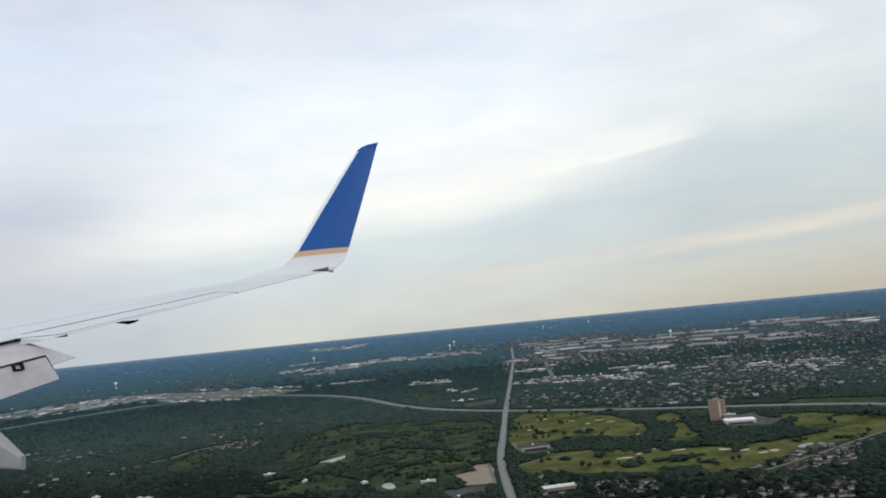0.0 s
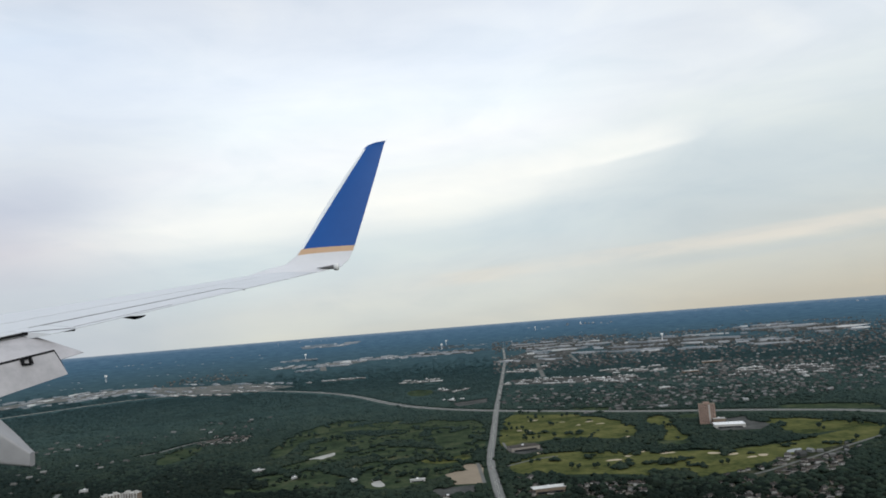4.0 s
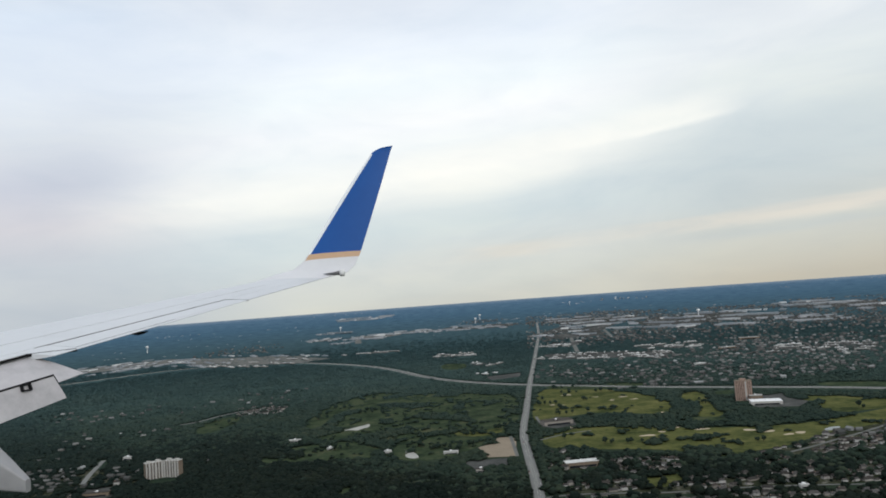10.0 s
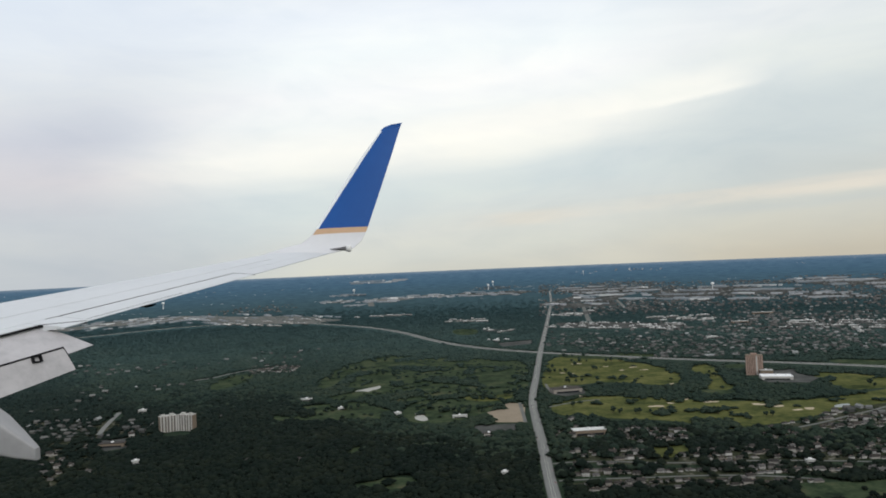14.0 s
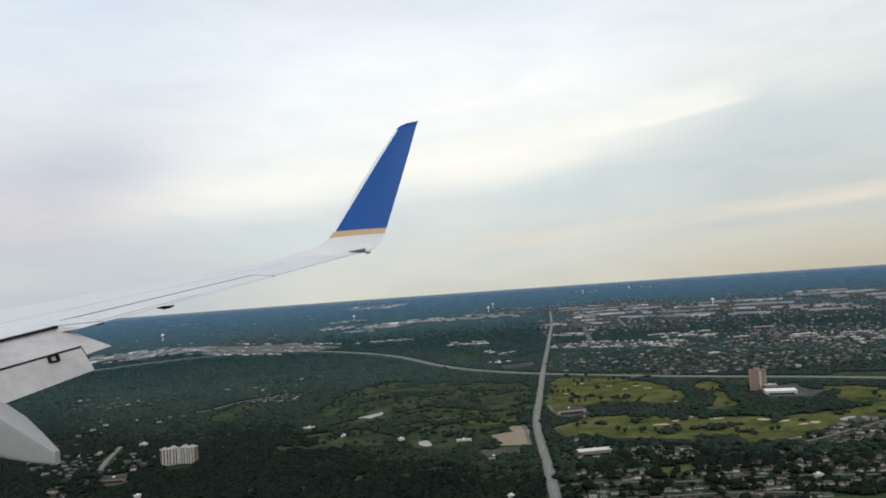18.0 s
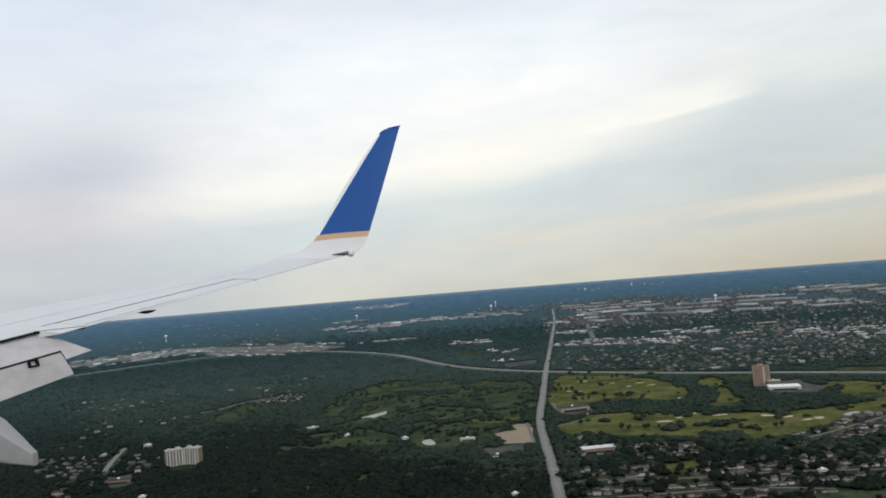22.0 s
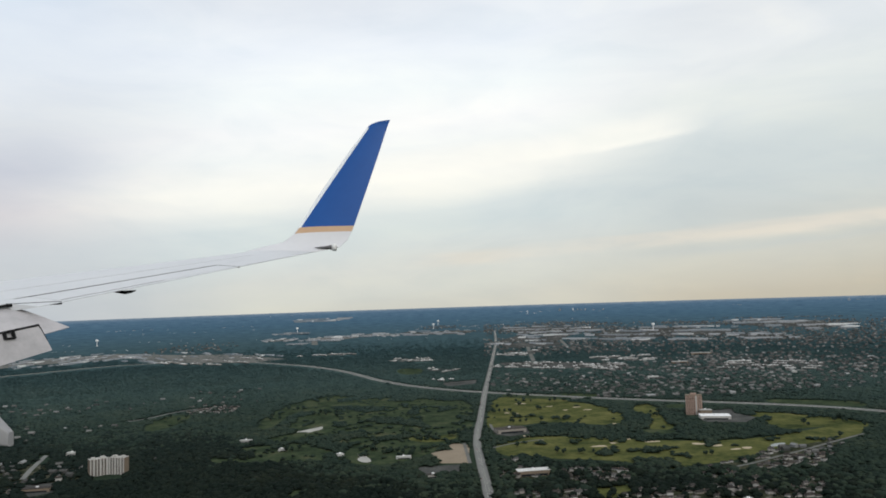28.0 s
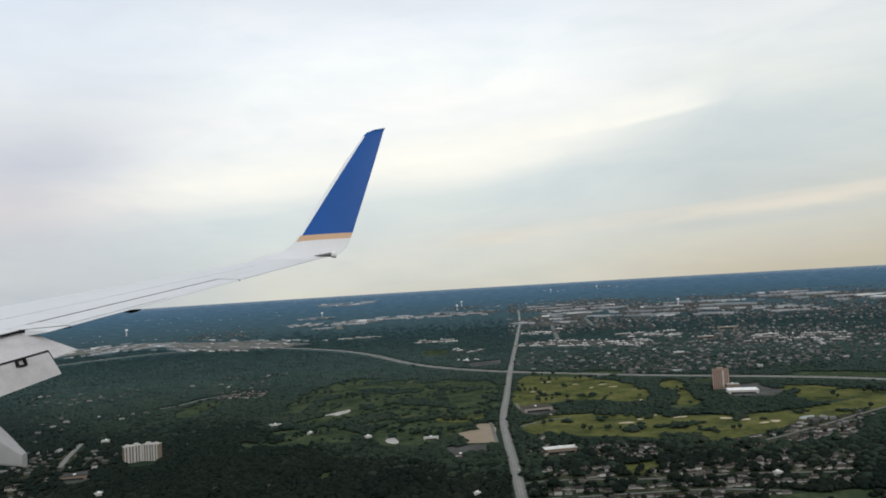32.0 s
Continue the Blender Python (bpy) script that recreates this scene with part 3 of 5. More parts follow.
def build_flaps():
    def flap(name, ends, label, over):
        secs = []
        for le, te in ends:
            te, le = body(*te), body(*le)
            d = (te - le).normalized()
            n = Vector((0, 0, 1))
            n -= n.project(d)
            n.normalize()
            c = (te - le).length
            secs.append(Section(te, le, n, over * c, 0.05 * c))
        mid = [Section(secs[0].te.lerp(secs[1].te, q), secs[0].le.lerp(secs[1].le, q), secs[0].n, secs[0].over, secs[0].under) for q in (0, 0.15, 0.4, 0.7, 1)]
        return mid, loft(name, mid, 0.0, 1.0, M["flap"], wing, label, n=18)
    ends1 = [((9.70, 5.980, -0.682), (9.70, 5.277, -0.949)), ((8.31, 6.586, -0.898), (7.73, 6.133, -1.345))]
    ends2 = [((9.00, 5.281, -0.902), (9.00, 5.135, -1.174)), ((7.49, 5.938, -1.134), (7.36, 5.845, -1.503))]
    flap("main_flap", ends1, "grey main flap, lowered", 0.02)
    mid, ob = flap("aft_flap", ends2, "grey aft flap, lowered", 0.02)
    # bracket standing in the slot between the two flaps: a dark open frame
    s = mid[0]
    along = (mid[-1].le - mid[0].le).normalized()
    down = (s.te - s.le).normalized()
    c0 = s.le + along * 0.41 + down * 0.050 + s.n * 0.035
    ring = [(-0.085, -0.05), (0.055, -0.05), (0.075, 0.04), (-0.06, 0.06)]
    v = [c0 + along * (a * k) + down * (b * k) + s.n * h for a, b in ring for k in (0.80, 0.60) for h in (-0.02, 0.012)]
    f = []
    for i in range(4):
        a, b = i * 4, ((i + 1) % 4) * 4
        f += [(a, b, b + 1, a + 1), (a + 1, b + 1, b + 3, a + 3), (a + 3, b + 3, b + 2, a + 2), (a + 2, b + 2, b, a)]
    part("flap_bracket", mesh_of("flap_bracket", v, f, M["seal"]), ob, "black flap bracket")
    # solid black strip standing in for the shadow in the gap between the flaps
    v = []
    for q in (mid[0], mid[-1]):
        for du in (-0.014, 0.006):
            for dn in (-0.06, 0.012):
                v.append(q.le + down * du + q.n * dn)
    part("flap_gap", mesh_of("flap_gap", v, [(0, 1, 3, 2), (4, 6, 7, 5), (0, 4, 5, 1), (2, 3, 7, 6), (1, 5, 7, 3), (0, 2, 6, 4)], M["seal"]), ob)
    # dark seal round the outer corner of the aft flap
    q = mid[0]
    v = []
    for k in range(7):
        x = k / 6 * 0.62
        w = 0.006 * (1 - 0.5 * k / 6)
        for da, dn in ((-w, 0.004), (w, 0.004), (w, -0.03), (-w, -0.03)):
            v.append(q.le.lerp(q.te, x) + along * da + q.n * (foil(x) * q.over + dn))
    f = [(4 * k + i, 4 * k + (i + 1) % 4, 4 * k + 4 + (i + 1) % 4, 4 * k + 4 + i) for k in range(6) for i in range(4)]
    part("corner_seal", mesh_of("corner_seal", v, f + [(3, 2, 1, 0), (24, 25, 26, 27)], M["seal"]), ob)
    # canoe fairing of the flap track
    p = [body(*q) for q in [(7.90, 4.968, -1.927), (7.90, 5.354, -1.710), (7.90, 5.951, -1.422)]]
    up = Vector((0, 0, 1))
    secs = []
    for c, w, h in ((p[0], 0.045, 0.065), (p[0].lerp(p[1], 0.5), 0.10, 0.14), (p[1], 0.15, 0.20), (p[1].lerp(p[2], 0.5), 0.18, 0.26), (p[2], 0.20, 0.30), (p[2] * 2 - p[1], 0.20, 0.30)):
        secs.append((c, OUT * w, up * h))
    v, f = tube(secs, 28, 7.0)
    me = mesh_of("flap_track_fairing", v, f, M["fairing"], True)
    ob = part("flap_track_fairing", me, wing, "grey canoe-shaped flap fairing")
    me.set_sharp_from_angle(angle=radians(28))
    # tip lamp and the small dark fairing under the aileron
    c = body(*(15.38, 2.868, 0.304))
    v, f = tube([(c + FORE * 0.34 - OUT * 0.06, OUT * 0.01, up * 0.006), (c + FORE * 0.16, OUT * 0.04, up * 0.025), (c, OUT * 0.06, up * 0.05)], 14, 3)
    lamp = part("tip_lamp", mesh_of("tip_lamp", v, f, M["seam"], True), wing, "dark tip light housing")
    v, f = tube([(c + FORE * 0.01, OUT * 0.062, up * 0.066), (c - FORE * 0.065, OUT * 0.062, up * 0.074), (c - FORE * 0.085, OUT * 0.04, up * 0.05)], 14, 2.4)
    part("lens", mesh_of("lens", v, f, M["white"], True), lamp, "white lamp lens")
    c = body(*(11.20, 5.205, -0.529))
    v, f = tube([(c + FORE * 0.17 - OUT * 0.03 + up * 0.02, OUT * 0.012, up * 0.012), (c + FORE * 0.02, OUT * 0.045, up * 0.026), (c - FORE * 0.07 + up * 0.008, OUT * 0.03, up * 0.018), (c - FORE * 0.13 + up * 0.022, OUT * 0.008, up * 0.007)], 12, 2)
    part("hinge_fairing", mesh_of("hinge_fairing", v, f, M["seal"], True), wing, "dark hinge fairing")


build_flaps()

# ---- roads, in plan metres ----
ROADS = {
    "main_road": (np.array([(801, 5969), (615, 4518), (455, 3473), (340.5, 2718.4), (249.6, 2132.6), (191.2, 1722), (153.9, 1484.6), (139.5, 1280.9), (129.1, 1109.7), (119.9, 992.1), (113.2, 892.8), (106.2, 753)]), 13.0),
    "motorway": (np.array([(1072.6, 1572.5), (983.2, 1684.8), (822, 1795.3), (594.1, 1928.3), (405.3, 2070), (255.6, 2182.3), (107.3, 2333.3), (2.7, 2493.8), (-76.9, 2669.8), (-172.5, 2940.4), (-266, 3132), (-366, 3291), (-485, 3439), (-680, 3652), (-912, 3821), (-1108, 3803), (-1369, 3735), (-1632, 3404), (-2007, 3006)]), 24.0),
    "west_street": (np.array([(-673.6, 1514.6), (-658.8, 1451.6), (-642.7, 1383.6), (-621.6, 1312.3)]), 9.0),
    "church_lane": (np.array([(-658.9, 1909.3), (-618.8, 1941.3), (-589.8, 2017), (-557.3, 2065.4), (-490.2, 2110.9), (-429.4, 2124.3)]), 7.0),
    "far_avenue": (np.array([(-603, 5781), (-506, 4873)]), 40.0),
    "far_street": (np.array([(759, 4300), (643, 3557), (580, 3135)]), 18.0),
    "far_lane": (np.array([(1079, 4980), (905, 3912)]), 18.0),
    "club_lane": (np.array([(120.6, 1274), (124.7, 1377.5), (127, 1447.1)]), 6.0),
    "golf_lane": (np.array([(176.3, 1392.6), (205.9, 1416), (235.6, 1434.7), (281, 1446.5)]), 5.0),
    "south_street": (np.array([(127.9, 1013.1), (157.7, 1019), (202.7, 1015.4), (245.4, 1003.8), (301.6, 991.2), (376.6, 993.3), (460.1, 981.4), (555.2, 958.3)]), 4.5),
    "pond_street": (np.array([(528.8, 1161.5), (574.6, 1184), (628.4, 1219), (694.4, 1255.3), (753.6, 1295), (867, 1362.8)]), 6.0),
    "near_street": (np.array([(126.9, 936.7), (179.6, 937.6), (249, 934.8), (318.8, 934.4), (383.7, 922.5), (435, 900.5)]), 4.5),
    "side_street": (np.array([(203.1, 1643.6), (200.1, 1573.8), (206.9, 1521.1)]), 6.0),
}


def ribbon(line, width, lift, offset=0.0):
    p = chaikin(line, False, 3)
    t = np.gradient(p, axis=0)
    t /= np.hypot(*t.T)[:, None]
    nrm = np.column_stack([-t[:, 1], t[:, 0]])
    v = np.empty((2 * len(p), 3))
    for k, side in enumerate((offset + width / 2, offset - width / 2)):
        w, s = lie(p + nrm * side)
        w[:, 2] += lift
        v[k::2] = w
    return v, [(2 * i, 2 * i + 2, 2 * i + 3, 2 * i + 1) for i in range(len(p) - 1)]


def strip(name, line, width, lift, material, parent, thick=0.3, offset=0.0, label=""):
    v, f = ribbon(line, width, lift, offset)
    n = len(v)
    low = v.copy()
    low[:, 2] -= thick
    f = f + [(2 * i + 2 + n * 0, 2 * i, 2 * i + n, 2 * i + 2 + n) for i in range(n // 2 - 1)] + [(2 * i + 1, 2 * i + 3, 2 * i + 3 + n, 2 * i + 1 + n) for i in range(n // 2 - 1)]
    return part(name, mesh_of(name, np.vstack([v, low]), f, material), parent, label)


def build_roads():
    for name, (line, width) in ROADS.items():
        road = tagged(new("road"), {"main_road": "straight pale multi-lane road crossing the woods", "motorway": "grey divided motorway curving through trees"}.get(name, "narrow pale local street among trees"), "road", kind="structure")
        if name == "motorway":
            for side in (-1, 1):
                strip("carriageway", line, 10.0, 0.55, M["road"], road, offset=side * 7.5)
                strip("edge_line", line, 0.5, 0.6, M["line"], road, 0.05, offset=side * 12.0)
            strip("median", line, 4.6, 0.5, M["street"], road)
        elif name == "main_road":
            strip("roadway", line, width, 0.55, M["road"], road)
            strip("turn_lane", line, 3.0, 0.6, M["road"], road, 0.05)
            for side in (-1, 1):
                strip("shoulder", line, 1.4, 0.5, M["street"], road, offset=side * (width / 2 + 0.7))
                strip("lane_line", line, 0.2, 0.62, M["line"], road, 0.05, offset=side * 1.7)
        else:
            strip("roadway", line, width, 0.5, M["road" if name in ("west_street", "church_lane") else "street"], road)


build_roads()

# ---- open ground: golf course, clearings, car parks, bunkers, ponds ----
LAWNS = [
    ("golf_lawn", "grass", [(259.4, 2047.5), (329.6, 2082.6), (411, 2022.8), (481.6, 1884.9), (522.8, 1741.8), (506, 1618.6), (445, 1563.3), (376.6, 1621), (320.2, 1643), (253, 1608.4), (196, 1587.9), (192.2, 1645.1)]),
    ("golf_lawn", "grass", [(580.4, 1831.4), (626.6, 1833.9), (599.8, 1666.3), (572.1, 1527.5), (537.8, 1481.2), (506.6, 1503.6), (510.8, 1603.6)]),
    ("golf_lawn", "grass", [(191.1, 1439.8), (278.1, 1487.9), (359, 1454.7), (433, 1412.2), (524.5, 1375), (620.2, 1359.1), (703, 1381.5), (841.7, 1444.6), (943.2, 1481.2), (857.6, 1348.1), (766.9, 1317.7), (658.8, 1277.1), (605.6, 1246.8), (547.7, 1202.4), (477.7, 1185.5), (432.3, 1159.4), (402.9, 1200.5), (345.3, 1251.5), (257.9, 1282.3), (194.4, 1307), (173.7, 1357.1)]),
    ("golf_lawn", "grass", [(773.5, 1650.3), (837.1, 1641.6), (905.1, 1552.2), (953.5, 1479.9), (909.9, 1413), (848.3, 1455.8), (760.6, 1430.7), (755.2, 1504.7)]),
    ("golf_lawn", "meadow", [(652.7, 1811.3), (705, 1812.8), (681.6, 1753.4), (640.4, 1759.3)]),
    ("golf_lawn", "meadow", [(460.5, 2109), (556.9, 2056.4), (536.1, 1991.3), (452.6, 2038.8)]),
    ("golf_lawn", "meadow", [(911, 1838.5), (1034.8, 1772.5), (1113.1, 1725.2), (1063.6, 1649.2), (996.7, 1707.8), (896.6, 1757.1)]),
    ("golf_lawn", "meadow", [(441.3, 1511.5), (558.2, 1491), (540.8, 1445.1), (425.6, 1458.6), (272.7, 1519.4), (278.5, 1550.8)]),
    ("clearing", "meadow", [(-310.8, 1710.6), (-321, 1861.4), (-303.3, 2026.1), (-245.3, 2191.1), (-152.2, 2280.5), (-157.5, 2115.6), (-225.9, 2014.2), (-269.2, 1890.8), (-275.4, 1706)]),
    ("clearing", "grass", [(-207.4, 1845.3), (-187.5, 2008.2), (-145.7, 1950.2), (-133.2, 1687.4), (-164.5, 1619.3), (-192.7, 1710.4)]),
    ("clearing", "meadow", [(-576.1, 1776.8), (-592.9, 1872.7), (-577.4, 1974.4), (-523.9, 1996.8), (-506.9, 1887.8), (-522.7, 1786), (-549.1, 1741.6)]),
    ("clearing", "meadow", [(-102.8, 1352), (-80.2, 1512), (-34.7, 1506.6), (10.6, 1519.6), (69.4, 1556.9), (127.8, 1556.3), (136.9, 1504.7), (98.5, 1473.3), (71.3, 1383.3), (8.3, 1307.7), (-49.8, 1286.7)]),
    ("clearing", "grass", [(10.6, 1519.6), (69.1, 1550.5), (126.7, 1543.5), (110.4, 1483.7), (54, 1466.8)]),
    ("clearing", "meadow", [(-224.5, 1453.1), (-207.8, 1533.1), (-171.5, 1516.6), (-163.8, 1446.3), (-201.8, 1407.7)]),
    ("clearing", "meadow", [(42.7, 1873.5), (104, 1963.2), (136.1, 1652.4), (106.5, 1585.5), (72.7, 1624.4)]),
    ("clearing", "meadow", [(-335.9, 1416.9), (-317.7, 1430.8), (-305.2, 1383), (-324.2, 1380.1)]),
    ("clearing", "meadow", [(-173.4, 1142.9), (-145.2, 1157.8), (-135.6, 1112.8), (-158.2, 1095.5)]),
    ("clearing", "meadow", [(-128.6, 960.3), (-91, 982.3), (-39.2, 973.4), (-51.9, 935.7), (-106.9, 925.9)]),
    ("clearing", "grass", [(270.6, 1071.8), (307.3, 1087.7), (338, 1081.8), (330.2, 1045.4), (286.8, 1017.1), (269, 1035.7)]),
    ("clearing", "meadow", [(5, 3017), (116.8, 2991), (97.4, 2771.5), (14.2, 2789.7)]),
    ("clearing", "meadow", [(384.5, 893.1), (447.9, 886.4), (515.2, 890.3), (584.9, 864.1), (475.1, 822.4), (374.9, 829)]),
    ("parkland", "meadow", [(-234.5, 2093.1), (-150.5, 2253), (-14.7, 2152.4), (125.5, 2069.4), (208.1, 2000), (159.3, 1578.9), (126.7, 1543.5), (57, 1539.1), (-35.1, 1525), (-111.5, 1474.2), (-165.1, 1565.9), (-217.7, 1522), (-268.6, 1552.7), (-242.8, 1701.7)]),
    ("parkland", "meadow", [(-355, 1429.5), (-265.4, 1533.6), (-109.1, 1440.3), (-90.4, 1317.7), (-193.3, 1347), (-317.5, 1359.8)]),
    ("verge", "meadow", [(300, 2149), (409.9, 2093.2), (498.6, 2008.5), (404.4, 1990.5), (294, 2053.4)]),
]
LOTS = [
    ("gravel_lot", "dirt", [(60.3, 1369.3), (84, 1387.1), (103, 1390.2), (95.3, 1428.4), (107.7, 1449.3), (126, 1436), (135.6, 1423.9), (120.9, 1296.2), (117.8, 1274.3), (70.5, 1283.4), (69.8, 1319.8)]),
    ("car_park", "lot", [(664.8, 1627), (707.4, 1699.2), (774.4, 1706.2), (752.7, 1645.4), (771.6, 1583.7), (724.4, 1534.7), (642.4, 1558.6)]),
    ("car_park", "lot", [(200.1, 1573.8), (243.3, 1623.9), (273, 1585.1), (266.1, 1513.9), (223.3, 1494.4), (199, 1522)]),
    ("car_park", "lot", [(26.7, 1261.8), (102.8, 1267.1), (103.4, 1221.3), (43.2, 1203.4)]),
    ("car_park", "lot", [(-600.7, 1267.9), (-556.7, 1276.1), (-526.3, 1210.1), (-558.2, 1187.3)]),
    ("car_park", "lot", [(150.7, 2465), (277.8, 2524.5), (256.1, 2412.2), (162.3, 2367.9)]),
    ("car_park", "lot", [(438, 3117), (627, 3069), (870, 2883), (850.9, 2750.9), (570.4, 2793.5), (431.5, 2916.6)]),
    ("car_park", "lot", [(636, 4344), (955, 4337), (896, 4006), (590, 3971)]),
]
BUNKERS = [(380.5, 1861.4), (440.7, 1833.6), (455.9, 1786), (280.1, 1776.2), (462.2, 1581.7), (366.1, 1361.5), (427.9, 1412.8), (469.9, 1381.1), (542, 1342.3), (567.4, 1319.8), (585.8, 1284.7), (319.4, 1929.9), (261.8, 1787.5), (404, 1793.5), (256.2, 1490.5), (608.3, 1291.6), (-101.1, 1484.6), (398.2, 1383.8)]
PONDS = [[(655, 1304), (674, 1317), (692, 1318), (682, 1301), (665, 1289), (652, 1290)]]
GROVES = [
    [(273.9, 1525.6), (345.3, 1589.7), (445, 1523.8), (538.7, 1439.5), (524.4, 1401.8), (387.7, 1439.9), (277, 1482)],
    [(541.6, 1739.2), (574.4, 1701.5), (528.2, 1532.9), (479.5, 1506.9), (493.5, 1605.8)],
    [(604.8, 1697.3), (641.4, 1660.6), (599.4, 1524.1), (559.7, 1509.7)],
    [(558.2, 1491), (634.4, 1539.4), (712.6, 1510), (768.3, 1465.5), (754.8, 1419.9), (658.9, 1397.4), (548.6, 1410.1)],
    [(384.3, 1256.2), (428, 1273.8), (462.6, 1227.2), (436.4, 1170.2), (385.4, 1175)],
    [(538.1, 1332.8), (582.3, 1389.8), (586.2, 1362.9), (556.7, 1306.5)],
    [(347.2, 1328.8), (398.3, 1333.1), (373.2, 1266.1), (337.4, 1274.2)],
    [(209.3, 1338.6), (245.1, 1315.7), (257.9, 1282.3), (202.6, 1296.9)],
]
LAWN_POLYS = [chaikin(p, True) for _, _, p in LAWNS]
LOT_POLYS = [np.array(p) for _, _, p in LOTS]
GROVE_POLYS = [chaikin(p, True) for p in GROVES]


def scattered_groves():
    rng = np.random.default_rng(77)
    for p in LAWN_POLYS[:4]:
        lo, hi = p.min(0), p.max(0)
        k = 0
        while k < int((hi - lo).prod() / 9000) + 2:
            c = rng.uniform(lo, hi)
            if inside(c[None], p)[0]:
                a = np.linspace(0, 2 * math.pi, 9, endpoint=False)
                r = rng.uniform(6, 15) * rng.uniform(0.7, 1.3, 9)
                GROVE_POLYS.append(np.column_stack([c[0] + rng.uniform(1.5, 3.2) * r * np.cos(a), c[1] + r * np.sin(a)]))
                k += 1


scattered_groves()


def sheet(name, poly, lift, material, label, category):
    w, s = lie(poly)
    w[:, 2] += lift * s
    n = len(w)
    low = w.copy()
    low[:, 2] -= 0.5
    faces = [tuple(range(n))] + [(i, i + n, (i + 1) % n + n, (i + 1) % n) for i in range(n)]
    me = mesh_of(name, np.vstack([w, low]), faces, material)
    if me.polygons[0].normal.z < 0:
        me.flip_normals()
    return tagged(part(name, me), label, category, kind="structure")


SAND = [
    [(-222.7, 1684.1), (-215.2, 1705.7), (-203.9, 1696.6), (-202.3, 1727.3), (-190.9, 1741.6), (-175.5, 1731.6), (-160.8, 1698.6), (-163.1, 1669), (-176.8, 1656.2), (-184.5, 1635.7), (-198.7, 1651.7), (-215.4, 1646.7)],
    [(-193.4, 1816.9), (-186, 1824.6), (-177.9, 1797.5), (-180.9, 1772.7), (-187.6, 1773.7)],
    [(-72.9, 1383.5), (-66, 1393), (-59.3, 1407.9), (-54.5, 1391.8), (-56.9, 1371.7), (-47.7, 1341.5), (-45.1, 1322.3), (-53.7, 1314), (-67.2, 1329.3), (-71.4, 1353.6), (-64.7, 1362.6)],
    [(-102.7, 1490.7), (-96.3, 1495.8), (-91.8, 1477.8), (-97.8, 1467)],
    [(-111, 1408.3), (-105, 1412.9), (-100.7, 1381.4), (-107.7, 1377.1)],
    [(-226.7, 1453.3), (-220.6, 1486.7), (-216.7, 1474.7), (-217.8, 1452.4)],
]


def build_open_ground():
    for k, p in enumerate(SAND):
        sheet("sand_patch", chaikin(p, True, 1), 0.56 + 0.01 * k, M["pale_sand"], "large pale sand patch between dark trees", "sand")
    for k, (name, m, _) in enumerate(LAWNS):
        sheet(name, LAWN_POLYS[k], 0.22 + 0.01 * k, M[m], "yellow-green mown golf fairway" if name == "golf_lawn" else "rough green grass clearing among trees", "lawn")
    for k, (name, m, _) in enumerate(LOTS):
        sheet(name, LOT_POLYS[k], 0.47 + 0.01 * k, M[m], "bare tan gravel lot" if m == "dirt" else "grey asphalt car park", "car park")
    rng = np.random.default_rng(3)
    for x, y in BUNKERS:
        a = np.linspace(0, 2 * math.pi, 14, endpoint=False)
        rad = rng.uniform(4, 8) * (1 + 0.25 * np.sin(2 * a + rng.uniform(0, 6)) + 0.15 * np.sin(3 * a + rng.uniform(0, 6)))
        sheet("sand_bunker", np.column_stack([x + 1.5 * rad * np.cos(a), y + rad * np.sin(a)]), 0.52, M["sand"], "pale sand bunker on a golf fairway", "bunker")
    for p in PONDS:
        sheet("pond", chaikin(p, True), 0.53, M["water"], "small still pond reflecting the pale sky", "pond")


build_open_ground()

# ---- buildings ----
KEEP_CLEAR = []


